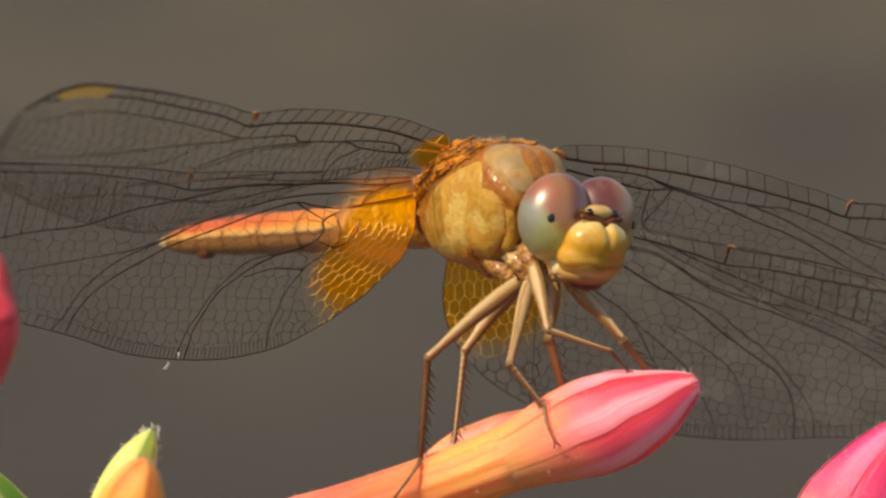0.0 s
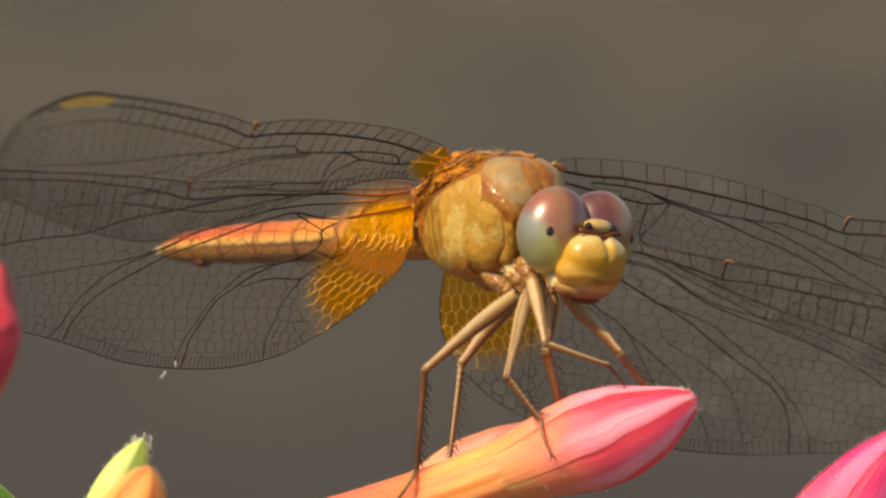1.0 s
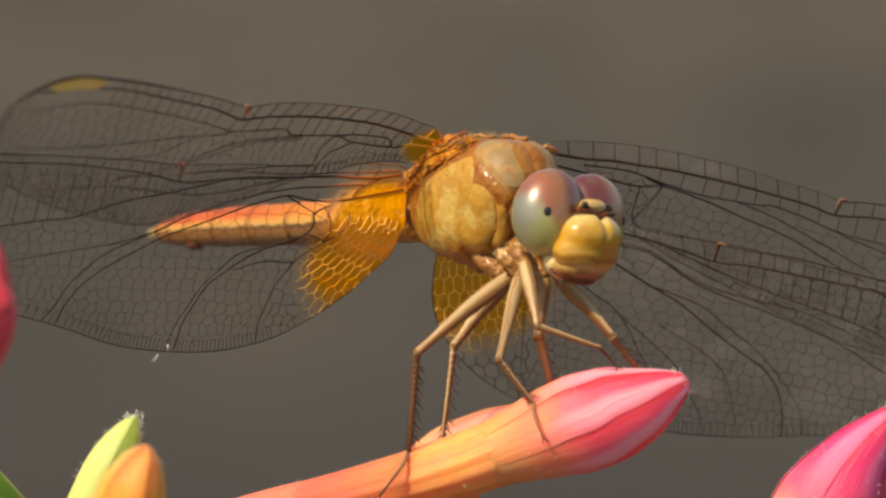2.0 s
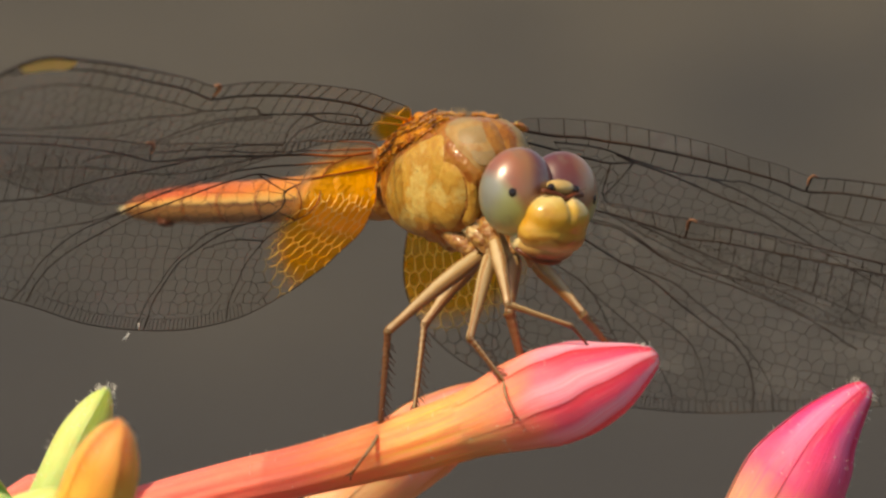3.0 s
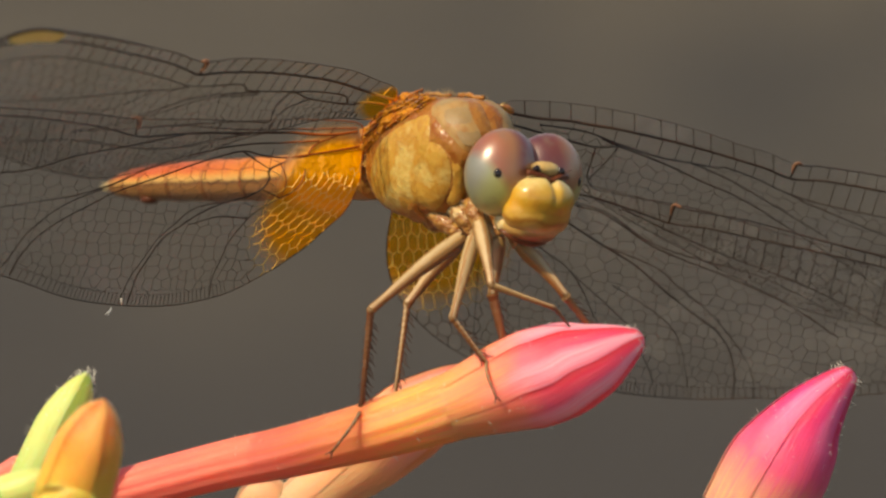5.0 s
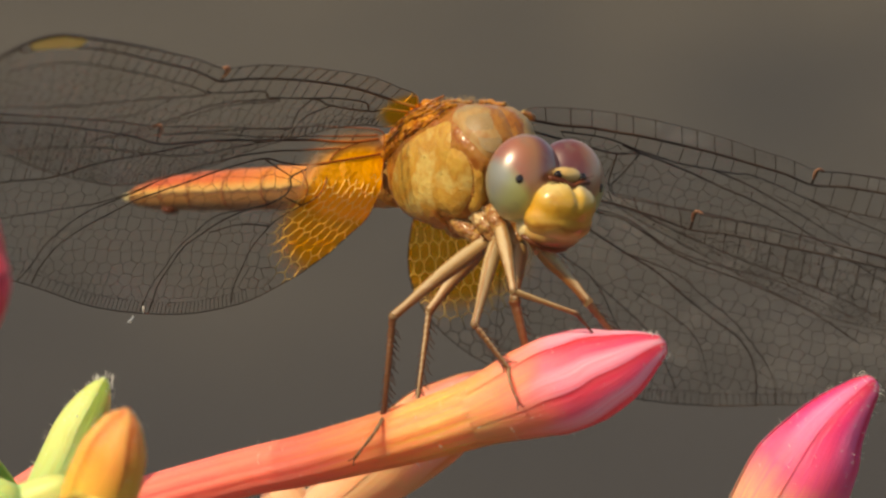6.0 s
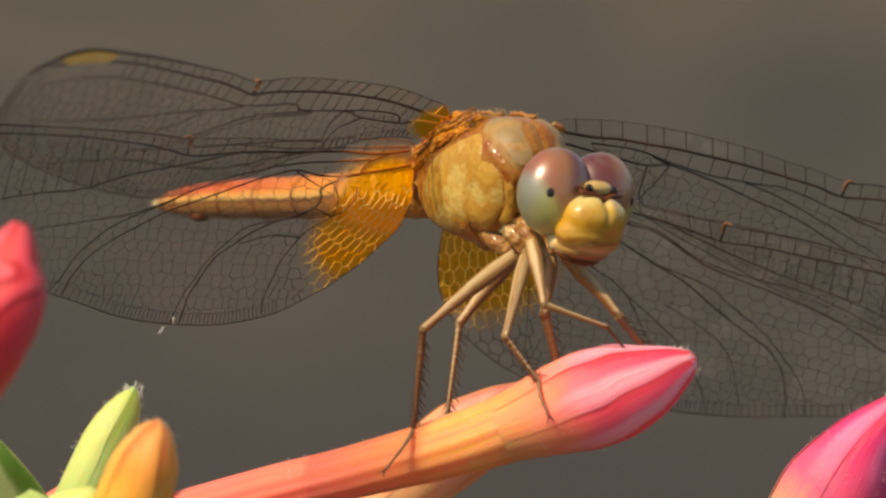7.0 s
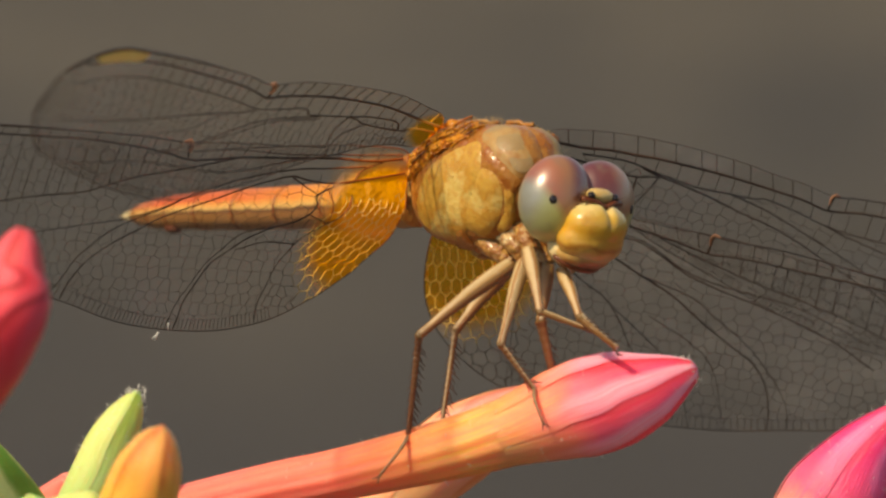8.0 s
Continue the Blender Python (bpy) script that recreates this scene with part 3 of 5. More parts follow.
FAR_FORE_RIM = [(0.0, 0.9), (1.4, 1.5), (3.37, 2.2), (5.73, 3.2), (8.48, 4.2), (12.94, 5.4), (15.22, 6.0), (18.75, 6.7), (23.4, 6.5), (28.45, 5.7), (30.9, 4.4), (31.75, 2.6), (31.09, 0.84), (29.54, -0.3), (26.7, -0.9), (20.6, -1.15), (16.64, -0.9), (15.2, -0.7), (13.45, -0.94), (11.99, -1.01), (9.91, -1.22), (7.0, -1.31), (4.18, -1.18), (1.72, -0.84), (0.31, -0.38)]
NEAR_HIND_RIM = [(-0.13, 0.29), (-0.13, 1.17), (0.05, 2.34), (0.23, 3.51), (0.51, 4.24), (1.41, 5.56), (2.42, 6.38), (3.19, 6.97), (4.22, 7.67), (5.3, 8.19), (6.7, 8.6), (8.12, 8.89), (9.58, 8.98), (11.05, 8.95), (12.55, 8.81), (14.08, 8.5), (16.25, 7.85), (19.34, 7.1), (23.5, 6.2), (27.0, 5.0), (29.6, 3.4), (30.4, 2.0), (29.8, 0.6), (28.0, -0.35), (24.5, -0.85), (20.15, -0.97), (14.67, -0.79), (12.2, -0.6), (8.82, -0.72), (5.55, -0.63), (2.85, -0.58), (0.17, -0.47)]
FAR_HIND_RIM = [(-0.5, 0.3), (-0.9, 2.4), (-0.9, 4.35), (-0.5, 5.98), (0.22, 7.23), (1.41, 8.38), (2.96, 9.29), (5.01, 9.93), (7.79, 10.08), (11.03, 9.79), (12.91, 9.6), (15.55, 9.11), (18.14, 8.35), (21.17, 7.4), (24.45, 6.2), (28.06, 4.2), (30.0, 2.6), (30.2, 1.2), (29.0, 0.1), (25.5, -0.6), (19.39, -0.73), (15.33, -0.85), (11.94, -0.7), (9.36, -0.76), (6.11, -0.66), (3.0, -0.6), (0.2, -0.4)]
# lengthwise veins: thickness and course; the first one closes the front strip, the second the strip behind it
NEAR_FORE_VEINS = [(0.068, [(0.45, 0.17), (2.26, -0.02), (5.56, -0.37), (8.31, -0.42), (11.31, -0.3), (14.12, -0.02), (15.6, 0.24), (16.1, 0.3), (18.17, -0.01), (20.14, -0.11), (24.35, -0.21), (26.33, -0.12), (27.96, 0.05), (30.4, 0.6)]),
                   (0.040, [(3.9, 0.62), (4.56, 0.25), (6.81, 0.26), (8.86, 0.48), (11.72, 0.72), (12.17, 0.53), (12.83, 0.47), (14.33, 0.74), (16.05, 0.98), (18.13, 0.79), (21.65, 0.58), (25.7, 0.62), (27.82, 0.98), (30.0, 1.7)]),
                   (0.034, [(16.03, 1.01), (16.8, 1.35), (18.67, 1.65), (22.23, 2.36), (26.04, 3.19), (29.3, 3.75)]),
                   (0.036, [(10.88, 0.7), (12.77, 1.04), (14.58, 1.45), (16.2, 2.06), (17.68, 2.82), (19.09, 3.65), (22.0, 4.5)]),
                   (0.030, [(10.75, 0.85), (12.64, 1.19), (14.43, 1.62), (16.03, 2.27), (17.53, 3.0), (18.78, 3.77)])]
NEAR_FORE_VEINS += [(0.048, [(0.5, 0.5), (2.51, 0.46), (3.82, 0.7), (6.87, 0.69), (8.03, 0.5), (8.62, 0.49)]),
                    (0.038, [(6.87, 0.69), (7.98, 1.47), (8.42, 2.23), (8.26, 2.77)]),
                    (0.034, [(8.62, 0.49), (8.81, 1.29), (8.63, 2.25)]),
                    (0.034, [(8.26, 2.77), (10.71, 3.41), (13.55, 4.16), (16.18, 4.6), (19.02, 4.73), (22.22, 4.88), (26.5, 5.7)]),
                    (0.030, [(8.63, 2.25), (11.5, 2.51), (14.13, 2.98), (15.95, 3.36), (18.12, 3.8), (21.5, 4.3)]),
                    (0.024, [(18.23, 1.66), (19.35, 2.33), (20.52, 2.94), (23.0, 3.6)])]
FAR_FORE_VEINS = [(0.068, [(0.88, 0.05), (2.29, 0.0), (3.65, -0.21), (5.06, -0.29), (6.46, -0.39), (9.33, -0.38), (12.26, -0.23), (13.73, -0.13), (15.2, 0.09), (17.1, -0.23), (20.85, -0.43), (26.0, -0.4), (30.4, 0.4)]),
                  (0.040, [(2.41, 0.34), (4.64, 0.17), (6.45, 0.42), (8.52, 0.61), (10.22, 0.54), (11.5, 0.47), (12.03, 0.35), (13.69, 0.56), (15.23, 0.86), (17.65, 1.0), (24.0, 0.9), (30.0, 1.7)]),
                  (0.044, [(5.56, 0.34), (6.49, 0.53), (7.99, 0.73), (9.51, 0.98), (11.07, 1.31), (12.59, 1.56), (14.19, 2.0), (15.51, 2.48), (18.39, 3.44), (21.5, 4.6)]),
                  (0.034, [(10.22, 0.54), (12.37, 0.92), (14.93, 1.65), (16.24, 2.09), (18.14, 2.72)]),
                  (0.034, [(15.23, 0.86), (16.48, 1.13), (17.65, 1.33), (24.0, 2.4)])]
FAR_FORE_VEINS += [(0.055, [(0.6, 0.6), (4.15, 0.83), (5.44, 0.83), (6.5, 0.56)]), (0.036, [(5.44, 0.83), (5.54, 2.14), (5.72, 2.65), (6.12, 3.0)]), (0.036, [(6.51, 0.59), (6.05, 1.78), (5.72, 2.65)]),
                   (0.026, [(6.12, 3.0), (8.18, 2.95), (11.58, 2.81), (15.39, 2.98), (18.29, 3.15), (22.0, 4.0)])]
NEAR_HIND_VEINS = [(0.058, [(0.17, -0.06), (1.79, 0.09), (4.21, 0.0), (7.2, -0.07), (9.53, 0.04), (11.68, 0.26), (13.04, 0.02), (14.1, -0.16), (16.02, -0.36), (18.07, -0.52), (22.34, -0.5), (25.07, -0.3), (28.6, 0.4)]),
                   (0.042, [(9.52, 0.07), (12.01, 0.7), (14.49, 1.31), (16.91, 2.13), (18.86, 2.42), (21.04, 2.86), (24.5, 4.0)]),
                   (0.040, [(2.2, 0.35), (4.11, 0.44), (5.6, 0.45), (7.04, 0.6), (8.16, 0.9), (9.26, 1.25), (11.41, 2.08), (12.72, 2.79), (15.06, 4.04), (16.22, 5.32), (17.4, 7.5)]),
                   (0.046, [(0.01, 0.58), (2.49, 0.93), (3.95, 1.11), (5.16, 1.03), (6.25, 0.83), (7.5, 1.18), (9.67, 2.01), (11.03, 2.52), (12.35, 3.11), (13.38, 3.76), (14.9, 4.73), (16.29, 6.34), (16.7, 7.6)]),
                   (0.034, [(0.21, -0.23), (3.64, -0.14), (7.24, -0.27), (9.61, -0.34), (11.77, -0.17)])]
NEAR_HIND_VEINS += [(0.042, [(6.25, 0.83), (5.56, 1.23), (4.72, 1.64)]),
                    (0.046, [(2.78, 0.99), (3.91, 1.28), (4.72, 1.64), (4.75, 2.04), (4.97, 2.51), (5.59, 3.07), (6.4, 3.42), (7.73, 4.09), (8.48, 4.68), (9.31, 5.56), (10.02, 7.02), (10.33, 8.89)]),
                    (0.034, [(1.21, 0.1), (2.56, 0.64), (2.96, 1.75), (3.39, 2.48), (3.96, 2.98), (4.58, 3.56), (5.17, 4.23), (5.76, 5.55), (6.17, 7.02), (6.16, 8.34)]),
                    (0.028, [(6.4, 3.42), (8.07, 3.86), (9.04, 4.83), (9.8, 6.0), (10.39, 7.31), (10.79, 8.84)]),
                    (0.034, [(3.96, 2.98), (4.97, 2.6)]), (0.032, [(5.17, 4.23), (6.8, 4.24), (8.18, 4.68)]), (0.034, [(4.19, 1.34), (3.93, 1.98), (3.96, 2.98)]),
                    (0.028, [(11.41, 2.08), (14.06, 3.27), (16.82, 3.89), (20.0, 4.5)])]
FAR_HIND_VEINS = [(0.052, [(0.5, 0.0), (4.0, -0.1), (7.58, -0.16), (8.95, -0.08), (10.35, 0.06), (11.89, 0.26), (13.62, 0.06), (16.35, 0.0), (19.55, -0.1), (25.0, -0.1), (28.6, 0.5)]),
                  (0.034, [(9.5, 0.1), (12.0, 0.7), (14.6, 1.2), (19.0, 1.9), (24.0, 3.4)]),
                  (0.042, [(5.0, 0.3), (7.5, 0.51), (8.54, 0.55), (9.72, 0.96), (11.22, 1.6), (12.95, 2.03), (14.64, 2.31), (18.37, 3.12), (21.0, 4.2)]),
                  (0.032, [(7.0, 0.35), (8.8, 0.49), (10.89, 1.37), (12.6, 1.71), (14.26, 1.81), (16.75, 1.95), (20.5, 3.0)]),
                  (0.046, [(3.0, 0.6), (5.2, 0.9), (6.78, 1.27), (9.17, 2.27), (10.96, 2.97), (12.84, 4.09), (14.07, 4.74), (15.28, 5.29), (16.16, 6.18), (16.68, 7.32), (17.0, 8.75)])]
FAR_HIND_VEINS += [(0.028, [(9.17, 2.27), (11.69, 2.75), (12.92, 3.4), (14.48, 4.28), (15.77, 5.22), (16.81, 6.22), (17.55, 7.26), (17.93, 8.4)]),
                   (0.030, [(3.6, 1.3), (5.0, 2.5), (6.36, 3.17), (7.56, 3.68), (8.59, 4.69), (9.36, 5.77), (9.97, 6.73), (10.4, 8.3), (10.6, 9.8)]),
                   (0.024, [(8.2, 4.2), (10.89, 5.88), (11.99, 7.19), (12.77, 8.27), (13.3, 9.5)]), (0.022, [(10.0, 4.2), (12.84, 5.41), (13.95, 6.72), (14.53, 8.16), (14.9, 9.24)]),
                   (0.026, [(5.2, 0.9), (4.4, 2.1), (3.6, 4.0), (3.9, 6.4), (4.4, 9.7)])]
WINGS = {(True, -1): (NEAR_FORE_RIM, NEAR_FORE_VEINS, 31.7, 16.0), (True, 1): (FAR_FORE_RIM, FAR_FORE_VEINS, 31.7, 15.2),
         (False, -1): (NEAR_HIND_RIM, NEAR_HIND_VEINS, 30.4, 12.1), (False, 1): (FAR_HIND_RIM, FAR_HIND_VEINS, 30.2, 11.9)}


def wing(root, side, fore, base, span, chord):
    """A wing in its own plane: x along the span, y across the chord towards the trailing edge."""
    a = Vector(span).normalized()
    c = Vector(chord)
    c = (c - a * c.dot(a)).normalized()
    n = a.cross(c)
    m = Matrix.Translation(mm(base)) @ Matrix((a, c, n)).transposed().to_4x4()
    rim_course, veins, L, nodus = WINGS[(fore, side)]
    outline = [(p[0], p[1]) for p in spline(rim_course, 220, closed=True)]
    rnd = random.Random(11 if fore else 23)
    warp_seed = Vector((3.1 if fore else 7.7, side * 1.3, 0.4))

    def lift(s, k):
        pleat = 0.0
        if not fore:
            near = min(1.0, max(0.0, (6.8 - s) / 3.2))
            pleat = near * profile([(-1.0, -0.75), (0.0, -0.5), (1.1, 0.0), (2.2, 0.6), (3.2, 0.5), (5.2, 0.0), (14.0, 0.0)], k)
        return pleat + 0.12 * noise.noise(Vector((s * 0.16, k * 0.3, 0)) + warp_seed) + 0.05 * math.sin(k * 3.1) * min(1, s / 3) - 0.0012 * s * s

    ring_a = np.array(outline)
    ring_b = np.roll(ring_a, -1, axis=0)

    def within(x, y):
        up = (ring_a[:, 1] > y) != (ring_b[:, 1] > y)
        p, q = ring_a[up], ring_b[up]
        return bool(np.count_nonzero(x < (q[:, 0] - p[:, 0]) * (y - p[:, 1]) / (q[:, 1] - p[:, 1]) + p[:, 0]) % 2)

    def edge(s):
        """Front and rear edge at a place along the span."""
        hit = (ring_a[:, 0] > s) != (ring_b[:, 0] > s)
        p, q = ring_a[hit], ring_b[hit]
        if len(p) < 2:
            return (0.0, 0.0)
        ys = p[:, 1] + (q[:, 1] - p[:, 1]) * (s - p[:, 0]) / (q[:, 0] - p[:, 0])
        return float(ys.min()), float(ys.max())

    mem = (MEMBRANE_F if side < 0 else MEMBRANE_L) if fore else (MEMBRANE_H if side < 0 else MEMBRANE_B)
    vein = (VEIN_F if side < 0 else VEIN_L) if fore else VEIN_H
    net = vein if fore else NET_H
    # membrane
    inner = [(x, y) for x in np.arange(-2.5, 35, 0.8) for y in np.arange(-1.5, 12, 0.8) if within(x, y)]
    from mathutils.geometry import delaunay_2d_cdt
    k = len(outline)
    vs, _, fs, *_ = delaunay_2d_cdt([Vector(p) for p in outline + inner], [(i, (i + 1) % k) for i in range(k)], [], 0, 1e-6)
    bm = bmesh.new()
    bv = [bm.verts.new((v.x, v.y, lift(v.x, v.y))) for v in vs]
    for f in fs:
        if within(sum(vs[i].x for i in f) / 3, sum(vs[i].y for i in f) / 3):
            bm.faces.new([bv[i] for i in f])
    w = part("forewing" if fore else "hindwing", bm, mem, root, "clear netted wing with an amber root" if fore else "clear netted wing with a broad amber patch at its root", m)
    I = Matrix.Identity(4)
    # edge and lengthwise veins, each a piece of its own; the front edge is thin and pale up to its joint
    ring = outline + outline[:1]

    def edge_r(x, y):
        if y > 1.2 or x < 0.3:
            return 0.026
        return (0.024 if side < 0 else 0.015) if x < nodus else 0.034 + 0.036 * min(1, max(0, (x - L + 12) / 4))
    tube("wing_edge", [(x, y, lift(x, y)) for x, y in ring], [edge_r(x, y) for x, y in ring], vein, w)
    lines, taken = [], []
    for r, course in veins:
        pts = [(q[0], q[1]) for q in spline(course, 12 * len(course))]
        lines.append(pts)
        taken += pts[::2]
        tube("vein", [(*p, lift(*p)) for p in pts], [r * 1.12 * (1 - 0.45 * i / len(pts)) for i in range(len(pts))], vein, w)
    # ladder of cross veins behind the front edge
    segs = []

    def vein_k(i, s):
        pts = lines[i]
        for p, q in zip(pts, pts[1:]):
            if p[0] <= s <= q[0]:
                return p[1] + (q[1] - p[1]) * (s - p[0]) / max(1e-6, q[0] - p[0])
        return None

    def bar(x0, y0, x1, y1, r):
        segs.append(((x0, y0, lift(x0, y0)), (x1, y1, lift(x1, y1)), r))

    s = 1.2
    while s < L - 6.2:
        tilt = 0.34 if s < nodus else 0.10
        ss = s + rnd.uniform(-0.1, 0.1)
        y1 = vein_k(0, ss + tilt)
        if y1 is not None and abs(ss - nodus) > 0.4:
            bar(ss, edge(ss)[0], ss + tilt, y1, ((0.036 if side < 0 else 0.026) if ss < nodus else 0.024) if fore else 0.022)
        ss = s + 0.45 + rnd.uniform(-0.12, 0.12)
        y0, y1 = vein_k(0, ss), vein_k(1, ss + 0.1)
        if y0 is not None and y1 is not None and y1 - y0 > 0.08:
            bar(ss, y0, ss + 0.1, y1, 0.022)
        s += rnd.uniform(0.85, 1.25) if s < nodus else rnd.uniform(0.7, 0.95)
    # the kink where the front edge is jointed
    e0 = edge(nodus)[0]
    kink = vein_k(0, nodus) or 0.3
    bar(nodus - 0.05, e0 - 0.05, nodus - 0.1, kink, 0.06)
    part("nodus", loft([(nodus + 0.3, e0 - 0.02, lift(nodus, 0)), (nodus, e0 - 0.08, lift(nodus, 0) + 0.02), (nodus - 0.15, e0 + 0.16, lift(nodus, 0) + 0.02), (nodus - 0.1, e0 + 0.5, lift(nodus, 0))], lambda u: (0.11 if side < 0 else 0.06) * profile([(0, 0.5), (0.4, 1.0), (1, 0.6)], u), 10, steps=14), NODUS_TAN, w, "tan joint in the wing's front edge")
    # net of cells: larger between the main veins, finer towards the rear edge, long in the hindwing's fan
    seeds, fan_seeds = [], []
    heart = (-2.3, -4.9)

    def fan(x, y):
        return not fore and x < 4.5 - 0.16 * max(0.0, 3.4 - y) ** 2 and y > 0.9
    row, y = 0, -2.0
    while y < 13.5:
        x = -4.0 + (row % 2) * 0.3
        while x < 37:
            e1 = edge(x)[1]
            seeds.append((x + rnd.uniform(-0.15, 0.15), y + rnd.uniform(-0.14, 0.14)))
            x += 0.78 if y < e1 * 0.4 else (0.60 if y < e1 - 1.6 else 0.44)
        y += 0.58
        row += 1
    net_edges = [(p, q) for p, q in voronoi_edges(seeds) if not fan((p.x + q.x) / 2, (p.y + q.y) / 2)]
    if not fore:
        for i in range(22):
            for j in range(36):
                fan_seeds.append((2.6 + 0.47 * i + rnd.uniform(-0.05, 0.05), 6.0 + 0.50 * (j + 0.5 * (i % 2)) + rnd.uniform(-0.06, 0.06)))

        def spread(p):
            g = p.y / 11.0
            return Vector((heart[0] + 1.65 * p.x * math.cos(g), heart[1] + 1.65 * p.x * math.sin(g)))
        for p, q in voronoi_edges(fan_seeds):
            p, q = spread(p), spread(q)
            if (p - q).length < 2 and fan((p.x + q.x) / 2, (p.y + q.y) / 2):
                net_edges.append((p, q))
    rim = np.array(outline)
    inner_row = []
    rowd = 0.42 if fore else 0.62
    start = -0.1 if fore else 5.2
    for i in range(len(outline)):
        (x0, y0), (x1, y1) = outline[i - 1], outline[(i + 1) % len(outline)]
        x, y = outline[i]
        if y < 1.5 or x < start:
            inner_row.append(None)
            continue
        nx, ny = -(y1 - y0), x1 - x0
        ln = math.hypot(nx, ny)
        q = (x + nx / ln * rowd, y + ny / ln * rowd)
        if not within(*q):
            q = (x - nx / ln * rowd, y - ny / ln * rowd)
        inner_row.append(q)
        bar(x, y, *q, 0.016)
        if inner_row[i - 1] and i:
            bar(*inner_row[i - 1], *q, 0.012)
    for p, q in net_edges:
        ip, iq = within(p.x, p.y), within(q.x, q.y)
        if not (ip or iq):
            continue
        if not (ip and iq):
            if iq:
                p, q = q, p
            lo, hi = 0.0, 1.0
            for _ in range(8):
                mid = (lo + hi) / 2
                t = p + (q - p) * mid
                if within(t.x, t.y):
                    lo = mid
                else:
                    hi = mid
            q = p + (q - p) * lo
        mx, my = (p.x + q.x) / 2, (p.y + q.y) / 2
        strip = [v for v in (vein_k(0, mx), vein_k(1, mx) if fore else None) if v is not None]
        if (strip and my < max(strip)) or (fore and mx < 2.4) or (not fore and my < 0.9 and mx < 7) or (fan(mx, my) and my < 1.3):
            continue
        if my > 1.5 and mx > start and float(np.min(np.hypot(rim[:, 0] - mx, rim[:, 1] - my))) < rowd - 0.05:
            continue
        bar(p.x, p.y, q.x, q.y, (0.025 if fan(mx, my) and my > 2.2 else 0.017) if mx < 6 else 0.0125)
    tube_net("vein_net", segs, net, w, I, "stuff")
    # coloured cell near the tip
    s0, s1 = (26.5, 30.1) if fore else (23.5, 27.6)
    top, bot = [], []
    for i in range(14):
        s = s0 + (s1 - s0) * i / 13
        y0 = edge(s)[0] + 0.09
        wid = 0.50 * math.sqrt(max(0.0, 1 - abs(2 * i / 13 - 1) ** 3)) + 0.03
        top.append((s, y0))
        bot.append((s - 0.1, y0 + wid))
    bm = bmesh.new()
    for sgn in (-1, 1):
        rows = [[bm.verts.new((x, y, lift(x, y) + sgn * 0.06)) for x, y in r] for r in (top, bot)]
        for i in range(13):
            bm.faces.new((rows[0][i], rows[0][i + 1], rows[1][i + 1], rows[1][i]))
    bmesh.ops.recalc_face_normals(bm, faces=bm.faces)
    part("pterostigma", bm, STIGMA, w, "opaque tan cell at the wing's front edge")
    return w


def build_leg(root, name, points, radii, mats, spines=0, spine_side=(1, 0, 0.1)):
    """A jointed leg: thigh, shin and foot, each a tapered piece of its own, with bristles along the shin."""
    pts = [Vector(p) for p in points]
    o = bmesh.new()
    thigh = loft([pts[0], pts[0].lerp(pts[1], 0.5) + Vector((0, 0, 0.12)), pts[1]], lambda u: radii[0] * profile([(0, 0.95), (0.22, 1.12), (0.6, 0.84), (0.9, 0.58), (1, 0.62)], u), 20, steps=22, shape=lambda u, a: 1 + 0.10 * math.cos(4 * a + 0.6) + 0.05 * noise.noise(Vector((u * 6, math.cos(a), math.sin(a) + radii[0] * 30))))
    leg = part(name, thigh, mats[0], root)
    part("knee", blob(pts[1], (radii[0] * 0.60,) * 3, segs=12, rings=8), mats[0], leg)
    shin = loft([pts[1], pts[1].lerp(pts[2], 0.5), pts[2]], lambda u: radii[1] * profile([(0, 1.15), (0.12, 0.92), (0.9, 0.66), (1, 0.8)], u) * (1 + ((0.13 if radii[1] < 0.2 else 0.03) * math.sin(6.283 * spines * 0.9 * u) if spines else 0)), 14, steps=90 if spines else 16, shape=lambda u, a: 1 + 0.08 * math.cos(4 * a + 0.6))
    part("shin", shin, mats[1], leg)
    if len(pts) > 3:
        foot = loft(pts[2:], lambda u: radii[1] * profile([(0, 0.6), (1, 0.35)], u), 8, steps=14, shape=lambda u, a: 1 + 0.18 * math.cos(u * 26))
        ft = part("foot", foot, mats[2], leg)
        end, back = pts[-1], (pts[-1] - pts[-2]).normalized()
        cl = bmesh.new()
        for sx in (-1, 1):
            sidev = back.cross(Vector((0, 1, 0.2))).normalized() * sx
            rod(end, end + back * 0.28 + sidev * 0.16, 0.045, 0.02, 5, cl)
        part("claw", cl, SPINE_DARK, leg)
    if spines:
        sp = bmesh.new()
        axis = (pts[2] - pts[1]).normalized()
        side = Vector(spine_side)
        side = (side - axis * side.dot(axis)).normalized()
        for i in range(spines):
            f = 0.1 + 0.85 * i / spines
            p = pts[1].lerp(pts[2], f)
            for sg in (1, -0.55):
                rod(p + side * sg * radii[1] * 0.5, p + side * sg * (0.40 + 0.12 * math.sin(i * 2.3)) + axis * 0.36, 0.050, 0.014, 4, sp)
        tagged(part("fringe", sp, SPINE_DARK, leg), kind="stuff")
    return leg


